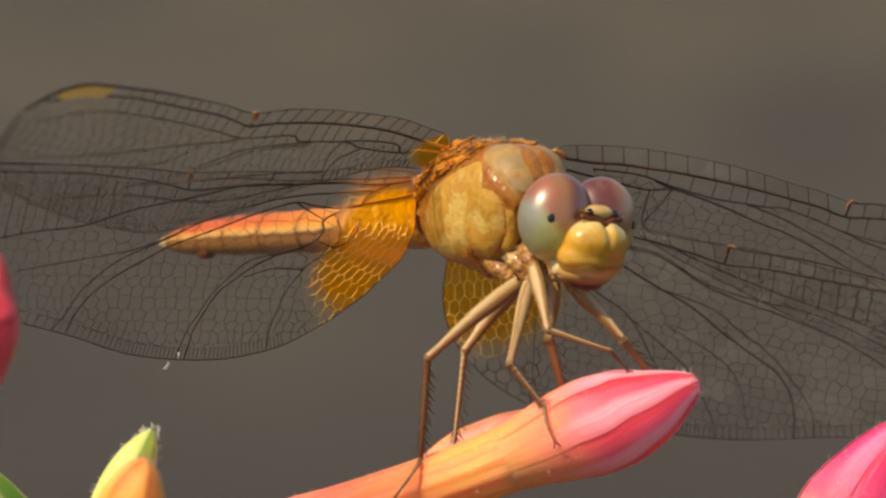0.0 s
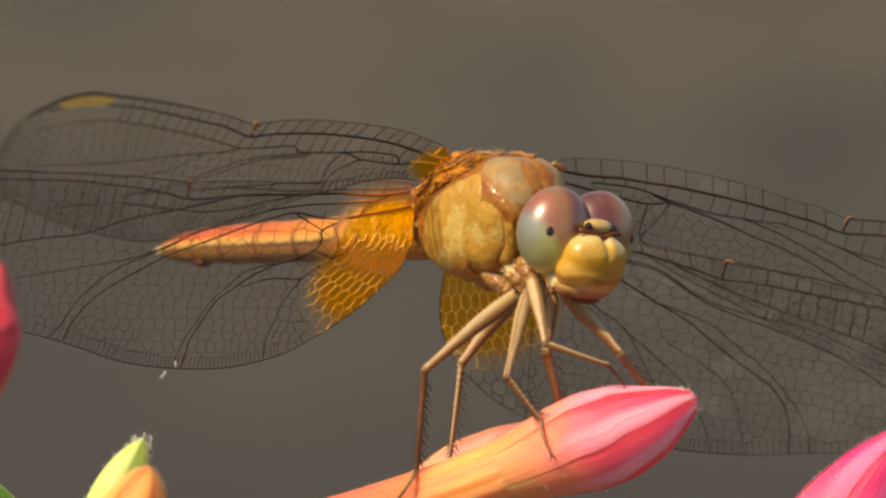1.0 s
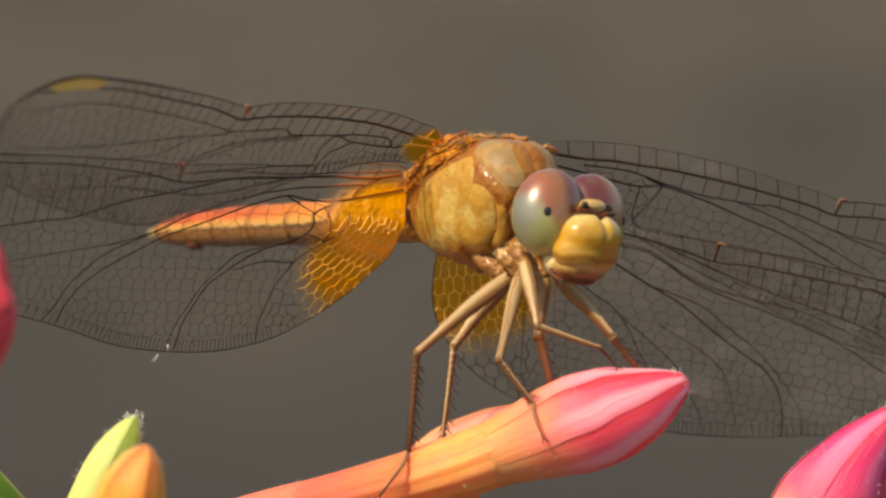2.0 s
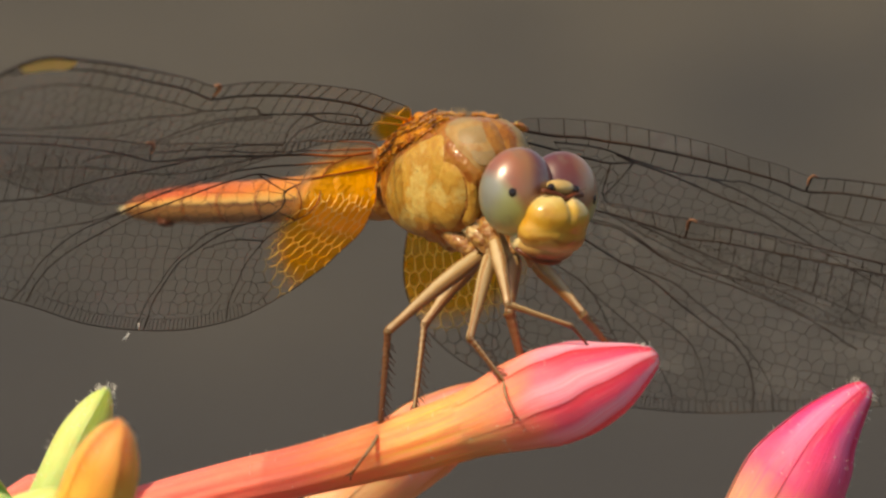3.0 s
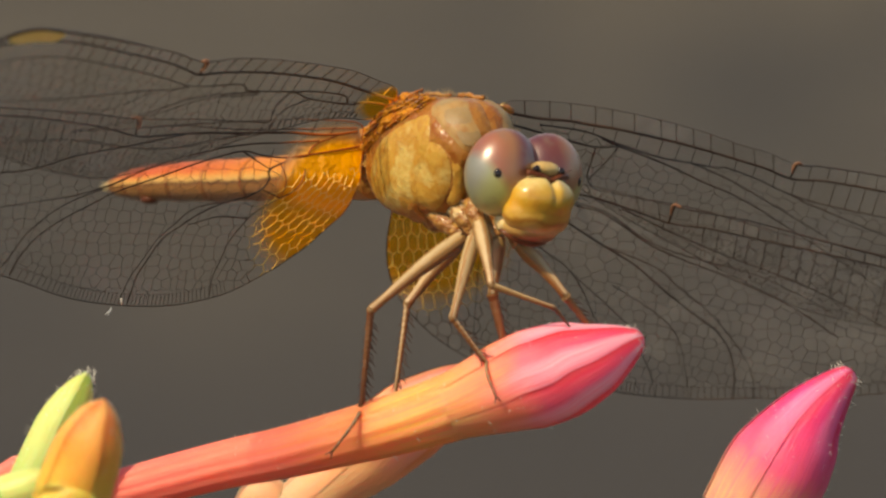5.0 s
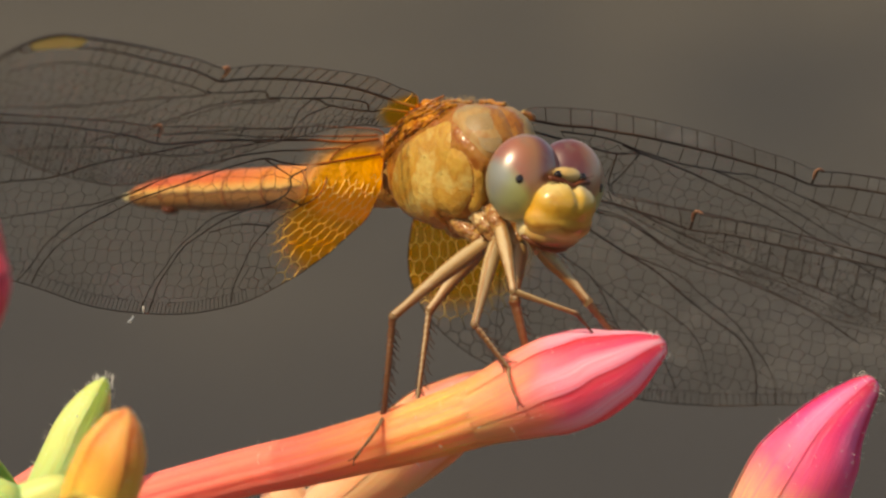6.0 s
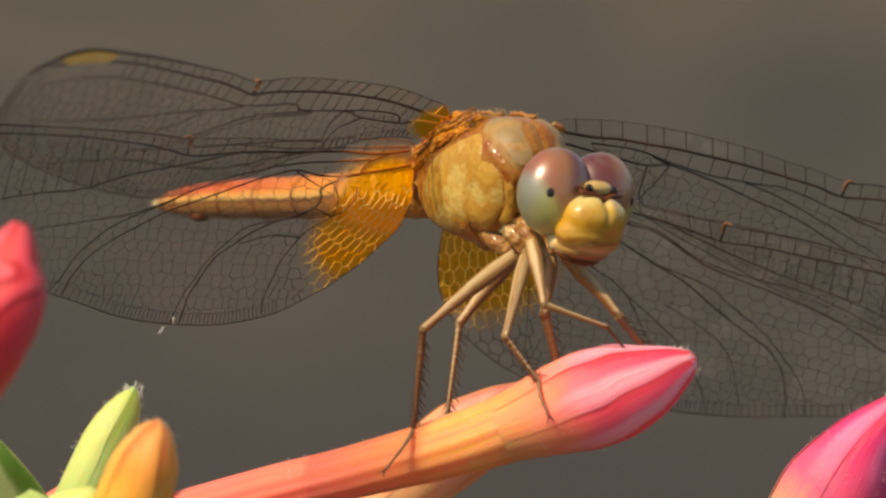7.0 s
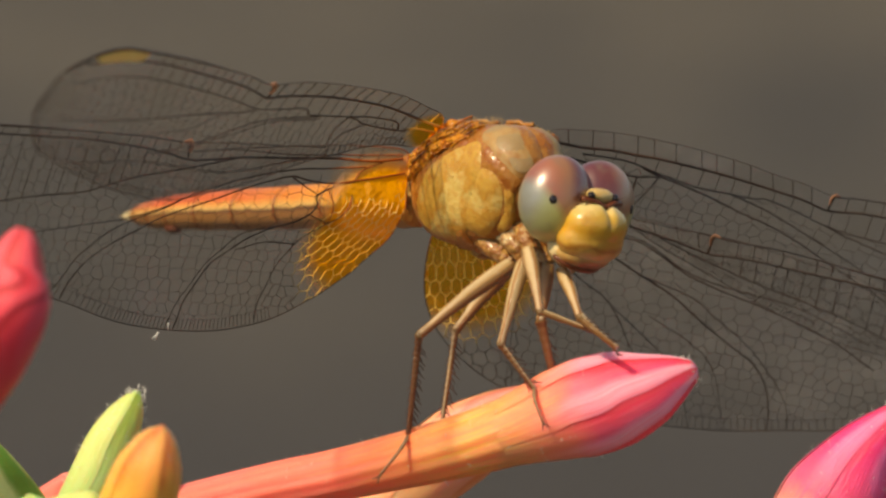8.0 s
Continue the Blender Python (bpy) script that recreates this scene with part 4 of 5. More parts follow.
def build_head(root):
    """The head in its own space: x to its left, -y forward, z up; it turns on the neck."""
    def skull_shape(d):
        return 1.0 - 0.12 * max(0, d.y)
    head = part("head", blob((0, 0.1, -0.75), (1.95, 1.3, 1.7), shape=skull_shape), FACE_CREAM, root, "rounded head with huge eyes and a yellow face")
    for sx in (-1, 1):
        mid = (sx * 1.26, 0.05, 0.02)
        lean = pose(0, 0, 0, 0, sx * -5, 0).to_3x3()
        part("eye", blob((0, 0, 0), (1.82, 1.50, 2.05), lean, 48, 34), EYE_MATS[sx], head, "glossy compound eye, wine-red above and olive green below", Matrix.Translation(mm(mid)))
        # optical dark spot that follows the viewer, added as a fixed black bead
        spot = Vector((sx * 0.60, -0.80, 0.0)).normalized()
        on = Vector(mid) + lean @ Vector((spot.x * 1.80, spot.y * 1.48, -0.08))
        part("pseudopupil", blob(on, (0.19, 0.07, 0.22), Matrix.Rotation(sx * 0.70, 3, "Z"), 16, 12), PSEUDOPUPIL_MAT, head)

    def boxy(d, p):
        return (abs(d.x) ** p + abs(d.y) ** p + abs(d.z) ** p) ** (-1 / p)

    lobes = (((0.0, -0.32, 0.62), (1.64, 1.18, 1.04)), ((0.0, 0.02, -0.30), (1.80, 1.22, 1.06)))

    def face_form(d):
        """Brow and nose shield blended into one convex form, notched on top."""
        total = 0.0
        for c, q in lobes:
            a = sum((d[i] / q[i]) ** 2 for i in range(3))
            b = sum(d[i] * c[i] / q[i] ** 2 for i in range(3))
            e = b * b - a * (sum((c[i] / q[i]) ** 2 for i in range(3)) - 1)
            total += max(0.0, (b + math.sqrt(max(0.0, e))) / a) ** 7
        notch = 0.34 * math.exp(-(d.x / 0.11) ** 2) * max(0, d.z) ** 1.4
        crease = 0.016 * math.exp(-((d.z + 0.10 + 0.1 * d.x * d.x) / 0.06) ** 2)
        return total ** (1 / 7) * 0.965 * (1 + 0.012 * noise.noise(d * 3.1)) - notch - crease
    part("face", blob((0, -1.36, -1.40), (1, 1, 1), None, 72, 52, face_form), FACE_MAT, head, "smooth amber-yellow face with a deeply notched brow")
    part("vertex", blob((0.05, -1.50, 0.50), (0.62, 0.50, 0.34), None, 24, 16, lambda d: 1 + 0.15 * abs(d.x)), VERTEX_TAN, head, "small shiny tan bump between the eyes")
    for sx in (-1, 1):
        part("ocellus", blob((sx * 0.70, -1.82, 0.46), (0.20, 0.17, 0.21), None, 16, 12), BLACK_GLOSS, head)
    part("brow_line", loft([(-1.15, -1.75, 0.26), (-0.5, -2.0, 0.20), (0, -2.08, 0.02), (0.5, -2.0, 0.20), (1.15, -1.75, 0.26)], lambda u: 0.13, 8, steps=20), FACE_DARK, head)
    part("labrum", blob((0, -1.00, -2.26), (1.36, 1.12, 0.72), None, 40, 26, lambda d: boxy(d, 2.3) + 0.03 * noise.noise(d * 3.7)), FACE_MAT, head, "cream upper lip")
    def lip(d):
        return 1 - 0.12 * math.exp(-(d.x / 0.10) ** 2) * max(0, -d.z) + 0.04 * noise.noise(d * 3)
    part("lower_lip", blob((0, -0.42, -2.15), (1.40, 1.20, 0.86), None, 32, 22, lip), FACE_CREAM, head, "cream two-lobed lower lip")
    part("mouth_line", loft([(-1.35, -0.55, -2.55), (-0.8, -1.1, -2.84), (0, -1.35, -2.96), (0.8, -1.1, -2.84), (1.35, -0.55, -2.55)], lambda u: 0.20 * profile([(0, 0.4), (0.3, 1), (0.7, 1), (1, 0.4)], u), 10, steps=16), FACE_DARK, head)
    for sx in (-1, 1):
        part("antenna", rod((sx * 0.8, -1.75, 0.36), (sx * 1.0, -2.3, 0.62), 0.03, 0.01, 6), SPINE_DARK, head)
    return head


def thorax_reach(d):
    """How far the thorax reaches from its middle in a direction of its own space: a barrel with a raised front."""
    r = (2.5, 4.1, 2.9)
    barrel = sum(abs(d[i] / r[i]) ** 2.5 for i in range(3)) ** (-1 / 2.5)
    c, q = (0.25 * (1 if d.x > 0 else -1), -2.5, 0.75), (1.9, 2.0, 2.0)
    a = sum((d[i] / q[i]) ** 2 for i in range(3))
    b = sum(d[i] * c[i] / q[i] ** 2 for i in range(3))
    e = b * b - a * (sum((c[i] / q[i]) ** 2 for i in range(3)) - 1)
    front = max(0.0, (b + math.sqrt(e)) / a) if e > 0 else 0.0
    return (barrel ** 9 + front ** 9) ** (1 / 9)


def plate(centre, turn, poly, high, sit=1.004):
    """A bulging plate on an ellipsoid, its outline given in degrees round and up; the rim dips into a seam."""
    from mathutils.geometry import delaunay_2d_cdt
    mx, my = sum(p[0] for p in poly) / len(poly), sum(p[1] for p in poly) / len(poly)
    rim = [(mx + (p[0] - mx) * 1.06, my + (p[1] - my) * 1.06) for p in spline(poly, 56, closed=True)]
    x0, x1 = min(p[0] for p in rim), max(p[0] for p in rim)
    y0, y1 = min(p[1] for p in rim), max(p[1] for p in rim)
    step = 3.0
    fill = [(x, y) for x in np.arange(x0, x1, step) for y in np.arange(y0, y1, step) if inside(rim, x, y)]
    arr = np.array(rim)
    fill = [p for p in fill if np.min(np.hypot(arr[:, 0] - p[0], arr[:, 1] - p[1])) > 1.6]
    n = len(rim)
    vs, _, fs, *_ = delaunay_2d_cdt([Vector(p) for p in rim + fill], [(i, (i + 1) % n) for i in range(n)], [], 0, 1e-6)
    bm = bmesh.new()
    made = []
    for v in vs:
        gap = float(np.min(np.hypot(arr[:, 0] - v.x, arr[:, 1] - v.y)))
        k = sit + high * 0.9 * (1 - math.exp(-gap / 2.6)) + 0.006 * noise.noise(Vector((v.x * 0.09, v.y * 0.09, 0.0)))
        lon, lat = radians(v.x), radians(v.y)
        d = Vector((math.cos(lat) * math.sin(lon), -math.cos(lat) * math.cos(lon), math.sin(lat)))
        made.append(bm.verts.new(Vector(centre) + turn @ (d * thorax_reach(d) * k)))
    for f in fs:
        if inside(rim, sum(vs[i].x for i in f) / 3, sum(vs[i].y for i in f) / 3):
            bm.faces.new([made[i] for i in f])
    bmesh.ops.recalc_face_normals(bm, faces=bm.faces)
    return bm


BODY_YAW = 32
THORAX_C = (2.16, 0.00, 2.03)
HEAD_C = (6.02, -5.20, 1.35)


def build_dragonfly():
    root = new("dragonfly")
    tagged(root, "golden-orange dragonfly with spread netted wings perched on a bud", "dragonfly")
    root.matrix_world = PERCH
    turn = pose(0, 0, 0, 0, 0, BODY_YAW).to_3x3() @ pose(0, 0, 0, 1, 0, 0).to_3x3()

    def skin(d):
        return thorax_reach(d) * (1 + 0.004 * noise.noise(d * 5))
    thorax = part("thorax", blob(THORAX_C, (1, 1, 1), turn, 64, 44, skin), SEAM_BROWN, root, "stout downy amber thorax")
    def pair(nm, mat, high, lab, poly, sit=1.004):
        """A plate on each side of the thorax."""
        for sx in (1, -1):
            part(nm, plate(THORAX_C, turn, [(lon * sx, lat) for lon, lat in poly], high, sit), mat, thorax, lab)
    pair("side_plate", YELLOW_SIDE, 0.030, "broad yellow side plate", [(-50, 35), (-78, 30), (-106, 17), (-122, -4), (-134, -30), (-126, -46), (-84, -58), (-52, -38), (-49, -16), (-41, 8), (-40, 26)])
    pair("middle_plate", YELLOW_SIDE, 0.026, "yellow plate", [(-36, 11), (-40, 6), (-48.5, -16), (-51, -35), (-44, -39), (-32, -41), (-24, -24), (-23, -8), (-26, 2), (-30, 8)])
    pair("shoulder_plate", BROWN_SHELL, 0.040, "", [(-38, 26), (-36, 13), (-27, 8), (-19, -4), (-14, 4), (-18, 8), (-26, 18), (-33, 30)])
    pair("pale_stripe", PALE_STRIPE, 0.040, "pale cream shoulder stripe", [(-37, 41), (-31, 22), (-23, 14), (-16, 7), (-6, 9), (-4, 22), (-2, 34), (-14, 43), (-26, 49)])
    pair("stripe_window", GREY_WINDOW, 0.012, "pale grey patch in the shoulder stripe", [(-26, 33), (-26, 24), (-18.5, 20.5), (-12.5, 20.5), (-10, 28), (-13, 33)], 1.036)
    pair("stripe_window", GREY_WINDOW, 0.012, "", [(-20, 17), (-17, 10), (-11, 9), (-7.5, 14), (-12, 18)], 1.034)
    pair("stripe_window", GREY_WINDOW, 0.012, "", [(-34, 42), (-29, 36), (-20, 37.5), (-16, 42), (-26, 46)], 1.034)
    pair("front_plate", BROWN_SHELL, 0.04, "", [(-1, 40), (16, 38), (22, 27), (8, 13), (-3, 11), (-2, 22)])
    pair("collar_plate", YELLOW_SIDE, 0.06, "", [(-22, -1), (-17, -3), (-15, -10), (-11, -26), (-16, -33), (-22, -30), (-20, -17)])
    pair("back_plate", BROWN_SHELL, 0.04, "", [(-84, 37), (-106, 56), (-83, 60), (-54, 40), (-64, 36)])
    pair("lower_plate", BROWN_SHELL, 0.05, "", [(-56, -39), (-51, -52), (-31, -71), (23, -79), (-2, -85), (-135, -77), (-89, -63)])
    # ridged crest along the back
    for a, b, r in (((0.58, 2.60, 4.89), (1.64, 1.20, 5.01), 0.11), ((1.64, 1.20, 4.99), (2.79, -0.20, 5.02), 0.10), ((3.18, -0.80, 4.99), (4.30, -2.00, 4.93), 0.11), ((1.11, 1.60, 4.73), (1.74, 0.40, 4.61), 0.10)):
        a, b = Vector(a), Vector(b)
        part("back_crest", loft([a, a.lerp(b, 0.4) + Vector((0, 0, 0.07)), a.lerp(b, 0.7) - Vector((0, 0, 0.04)), b], lambda u, r=r: r * (0.7 + 0.45 * abs(math.sin(9 * u + r * 40))), 10, steps=20), BROWN_SHELL, thorax)
    part("neck", loft([(3.83, -2.00, 0.68), (4.47, -3.40, 0.76), (5.37, -4.60, 1.07)], lambda u: 0.58 + 0.03 * math.sin(u * 22), 20, steps=28), NECK_DARK, thorax, "dark red neck")
    # dark blob that fills the near-black area between thorax and head
    part("neck_infill", blob((5.45, -3.55, 0.62), (0.92, 0.70, 1.10), turn, 24, 18, lambda d: 1 + 0.06 * noise.noise(d * 3)), NECK_INFILL_DARK, thorax, "nearly black blob behind the head")
    part("neck_shield", blob((4.15, -3.45, 1.35), (0.55, 0.5, 0.7), turn, 24, 18, lambda d: 1 + 0.08 * noise.noise(d * 2.4)), KNOB_GLOSS, thorax, "glossy dark red neck shield")
    # hips, each a short thick joint between the breast and a thigh
    for a, b, r in (((2.05, -1.60, -0.37), (3.51, -2.60, -1.54), 0.46), ((2.52, -1.00, -0.24), (3.44, -1.20, -1.68), 0.46), ((3.17, -2.60, -0.10), (4.08, -3.40, -1.33), 0.5), ((4.35, -2.60, -0.24), (5.07, -3.60, -1.59), 0.5), ((3.81, -3.60, 0.03), (4.22, -4.60, -0.96), 0.42), ((5.26, -3.00, -0.24), (6.11, -4.20, -1.85), 0.45)):
        a, b = Vector(a), Vector(b)
        part("hip", loft([a, a.lerp(b, 0.45) + Vector((0, -0.25, -0.05)), b], lambda u, r=r: r * profile([(0, 0.9), (0.35, 1.0), (0.75, 0.85), (1, 0.8)], u), 16, steps=18, shape=lambda u, g, r=r: 1 + 0.12 * noise.noise(Vector((u * 3.5, math.cos(g) * 1.2, math.sin(g) * 1.2 + r * 40)))), SKIN_TAN, thorax)
    part("shoulder_knob", blob((2.85, -3.20, 2.17), (0.62, 0.5, 0.55), turn, 22, 16, lambda d: 1 + 0.1 * noise.noise(d * 2)), KNOB_RED, thorax, "red-brown knob in front of the shoulder")
    # creased skin between the side plates and the legs
    def creased(shift):
        def f(d):
            n = noise.noise(Vector((d.x * 2.6 + d.z * 1.6, d.y * 1.4, d.z * 2.0)) + shift)
            m = noise.noise(d * 4.4 + shift)
            return 1 + 0.12 * n - 0.14 * math.exp(-(n / 0.10) ** 2) - 0.07 * math.exp(-(m / 0.08) ** 2)
        return f
    part("breastplate", blob((3.00, -0.70, -0.29), (1.75, 1.7, 1.2), turn, 84, 60, creased(Vector((1.7, 0.3, 2.2)))), SKIN_TAN, thorax, "creased tan breast")
    part("breastplate", blob((3.69, -2.40, -0.13), (1.0, 1.3, 1.1), turn, 64, 44, creased(Vector((5.1, 2.3, 0.6)))), SKIN_TAN, thorax)
    # wing hinges: rough orange bars and knuckles
    hinges = [((-1.11, 3.20, 2.89), (0.42, 1.60, 3.72), 0.30), ((-0.85, 3.00, 3.31), (0.74, 1.20, 4.19), 0.26), ((0.11, 1.90, 4.57), (1.27, 1.00, 4.88), 0.22), ((0.37, 1.60, 4.20), (1.42, 0.20, 4.50), 0.19),
              ((-1.30, 3.60, 2.36), (-0.69, 2.60, 2.94), 0.26), ((-1.22, 3.40, 3.15), (-0.24, 2.40, 3.73), 0.2), ((-0.42, 2.60, 3.57), (0.58, 1.00, 3.93), 0.24), ((-0.24, 2.20, 4.04), (0.42, 2.00, 4.73), 0.2), ((-0.32, 2.00, 3.73), (1.37, -0.60, 4.02), 0.14), ((-1.54, 3.60, 1.51), (-1.22, 3.40, 2.46), 0.2), ((4.64, 1.20, 4.46), (5.71, 2.60, 4.36), 0.15), ((3.22, 5.20, 2.55), (4.14, 4.00, 2.94), 0.3)]
    for k, (a, b, r) in enumerate(hinges):
        a, b = Vector(a), Vector(b)
        part("wing_hinge", loft([a, a.lerp(b, 0.5) + Vector((0, -0.15, 0.08)), b], lambda u, r=r, k=k: r * (0.75 + 0.5 * abs(math.sin(3 + 5.5 * u + k))), 14, steps=24, shape=lambda u, g, k=k: 1 + 0.30 * noise.noise(Vector((u * 4 + k * 7, math.cos(g) * 1.3, math.sin(g) * 1.3)))), ORANGE_ROOT, thorax, "rough orange wing hinge" if k == 0 else "")
    # a ragged band of short strands and knuckles along the upper rear edge of the side plate
    rnd = random.Random(31)
    band = spline([(-1.30, 0.9, 2.45), (-0.62, -0.1, 3.22), (-0.06, -0.95, 3.74), (0.60, -1.6, 4.12), (1.14, -1.85, 4.48), (1.78, -1.75, 4.92)], 60)
    masses = [bmesh.new(), bmesh.new(), bmesh.new()]
    part("wing_root_ridge", loft([Vector(p) + Vector((0.05, 0.12, -0.05)) for p in band[::6]] + [Vector(band[-1]) + Vector((0.3, 0.3, -0.1))], lambda u: 0.30 * profile([(0, 0.6), (0.3, 1.0), (0.7, 0.85), (1, 0.3)], u), 20, steps=50, shape=lambda u, g: 1 + 0.35 * noise.noise(Vector((u * 9, math.cos(g) * 1.2, math.sin(g) * 1.2)))), ORANGE_ROOT, thorax, "rough orange ridge at the wing roots")
    for k in range(90):
        n0 = rnd.randint(0, 48)
        n1 = min(59, n0 + rnd.randint(6, 18))
        out = Vector((-0.62, 0.5, 0.60)) * rnd.uniform(-0.35, 0.55) + Vector((rnd.uniform(-0.06, 0.06), rnd.uniform(-0.1, 0.1), rnd.uniform(-0.06, 0.06)))
        a, b = Vector(band[n0]) + out * rnd.uniform(0.8, 1.5), Vector(band[n1]) + out
        r = rnd.uniform(0.03, 0.075)
        loft([a, a.lerp(b, 0.5) + Vector((0, -0.12, 0.05)), b], lambda u, r=r, k=k: r * (0.75 + 0.7 * noise.noise(Vector((u * 4, k * 3.1, 0)))), 7, steps=8, bm=masses[(0, 0, 1, 0, 0, 2, 0)[k % 7]])
    for bm, mat, lab in zip(masses, (ORANGE_ROOT, KNOB_RED, NECK_DARK), ("ragged orange wing-root strands", "red-brown wing-root strands", "dark wing-root strands")):
        tagged(part("wing_root_fringe", bm, mat, thorax, lab), kind="stuff")
    # short hair over the back and the front
    rnd = random.Random(9)
    fuzz = []
    for _ in range(420):
        lon, lat = radians(rnd.uniform(-110, 110)), radians(rnd.uniform(5, 85))
        d = Vector((math.cos(lat) * math.sin(lon), -math.cos(lat) * math.cos(lon), math.sin(lat)))
        p = Vector(THORAX_C) + turn @ (d * thorax_reach(d) * 1.01)
        fuzz.append((p, turn @ d))
    hairs(fuzz, 0.36, 0.008, thorax, 12, HAIR_TAN)
    # abdomen: ten ringed segments that taper to the tail
    line = spline([(-0.42, 4.40, 1.22), (-3.32, 9.00, 1.04), (-7.16, 15.00, 0.76), (-10.51, 20.00, 0.57), (-13.35, 24.00, 0.33)], 61)
    cuts = [0, 4, 10, 18, 26, 34, 42, 49, 54, 58, 60]

    def girth(u):
        return profile([(0, 1.25), (0.12, 1.2), (0.35, 1.06), (0.6, 0.98), (0.85, 0.80), (0.97, 0.5), (1, 0.3)], u)
    for i, (a, b) in enumerate(zip(cuts, cuts[1:])):
        def keel(u, ang, a=a, b=b):
            ridge = 0.10 * math.exp(-((ang) / 0.5) ** 2)
            flat = -0.10 * math.cos(2 * ang) * 0.5
            return (1 + ridge + flat) * (1 + 0.035 * math.exp(-((u - 1) / 0.1) ** 2) - 0.02 * math.exp(-(u / 0.08) ** 2))
        seg = loft(line[a:b + 1], lambda u, a=a, b=b: girth((a + (b - a) * u) / 60), 24, keel)
        uvl = seg.loops.layers.uv.verify()
        for f in seg.faces:
            for loop in f.loops:
                loop[uvl].uv.x = (a + (b - a) * loop[uvl].uv.x) / 60
        sg = part("abdomen_segment", seg, ABDOMEN if i > 0 else ROOT_BROWN, root, "ringed orange segment, paler beneath" if i == 3 else "")
        if 1 < i < 9:
            p, q = Vector(line[b]), Vector(line[b - 1])
            step = (p - q).normalized()
            for sx in (-1, 1):
                side = step.cross(Vector((0, 0, 1))).normalized() * sx
                g0 = girth((b - 2) / 60)
                part("side_mark", loft([p - step * 1.3 + side * g0 * 0.98 + Vector((0, 0, 0.02)), p - step * 0.6 + side * g0 * 0.86 + Vector((0, 0, 0.42 * g0)), p - step * 0.1 + side * g0 * 0.60 + Vector((0, 0, 0.74 * g0))], lambda u: 0.055 * profile([(0, 0.5), (0.5, 1), (1, 0.3)], u), 6, steps=10), EDGE_BROWN, sg)
            part("segment_ring", loft([p - step * 0.07, p, p + step * 0.07], lambda u, b=b: girth(b / 60) * (1.035 + 0.02 * math.sin(math.pi * u)), 28, lambda u, ang: 1 + 0.10 * math.exp(-((ang) / 0.5) ** 2) - 0.05 * math.cos(2 * ang)), EDGE_BROWN, sg)
    ap = bmesh.new()
    rod((-13.29, 24.00, 0.47), (-13.94, 25.50, 0.30), 0.22, 0.06, 8, ap)
    rod((-13.29, 24.00, 0.30), (-13.82, 25.00, 0.19), 0.2, 0.05, 8, ap)
    part("tail_appendage", ap, FACE_CREAM, root, "pale pointed tail tip")
    part("genital_flap", blob((-11.49, 21.00, -0.25), (0.46, 0.5, 0.24)), FACE_DARK, root)
    # wings
    flick = wing(root, -1, True, (0.50, 2.00, 4.84), (-0.563, -0.825, 0.052), (-0.45, 0.40, -0.80))
    rear = wing(root, -1, False, (-1.16, 1.40, 2.93), (-0.87, -0.49, -0.004), (-0.206, 0.366, -0.877))
    wing(root, 1, True, (4.92, 3.00, 4.47), (0.93, 0.32, -0.18), (-0.34, 0.40, -0.85))
    wing(root, 1, False, (1.76, 5.50, 1.84), (0.98, 0.06, -0.19), (-0.19, 0.48, -0.86))
    # a shred of fluff caught on a wing's rear edge
    fl = bmesh.new()
    for a, b in (((11.2, 9.0, 0.1), (11.35, 9.35, 0.2)), ((11.25, 9.15, 0.1), (11.5, 9.3, 0.2)), ((10.8, 8.5, 0.1), (10.7, 8.85, 0.1))):
        rod(a, b, 0.05, 0.02, 5, fl)
    part("fluff", fl, HAIR_WHITE, rear, "white shred of fluff")
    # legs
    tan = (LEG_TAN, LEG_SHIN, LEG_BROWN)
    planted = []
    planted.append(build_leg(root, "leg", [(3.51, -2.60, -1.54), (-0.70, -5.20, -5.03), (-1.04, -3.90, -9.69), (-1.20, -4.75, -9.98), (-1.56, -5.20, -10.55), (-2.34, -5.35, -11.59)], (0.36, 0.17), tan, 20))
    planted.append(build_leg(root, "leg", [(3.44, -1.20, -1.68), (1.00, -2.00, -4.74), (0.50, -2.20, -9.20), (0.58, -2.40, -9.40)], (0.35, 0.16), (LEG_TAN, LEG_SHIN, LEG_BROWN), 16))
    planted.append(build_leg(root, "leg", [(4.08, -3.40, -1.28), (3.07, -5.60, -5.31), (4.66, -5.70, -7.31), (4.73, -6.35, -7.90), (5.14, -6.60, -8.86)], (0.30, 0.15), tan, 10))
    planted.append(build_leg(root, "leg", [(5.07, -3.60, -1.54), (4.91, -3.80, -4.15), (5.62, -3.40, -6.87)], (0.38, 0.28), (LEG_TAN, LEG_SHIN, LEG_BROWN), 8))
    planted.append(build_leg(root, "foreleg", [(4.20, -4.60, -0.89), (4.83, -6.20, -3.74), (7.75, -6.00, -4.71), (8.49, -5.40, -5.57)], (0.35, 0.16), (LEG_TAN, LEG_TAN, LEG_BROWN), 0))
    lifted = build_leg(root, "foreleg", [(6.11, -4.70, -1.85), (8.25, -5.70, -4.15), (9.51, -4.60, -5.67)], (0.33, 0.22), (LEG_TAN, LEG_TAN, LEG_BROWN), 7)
    head = build_head(root)
    return root, head, lifted, flick, planted


dragonfly, head, foreleg, forewing, planted_legs = build_dragonfly()


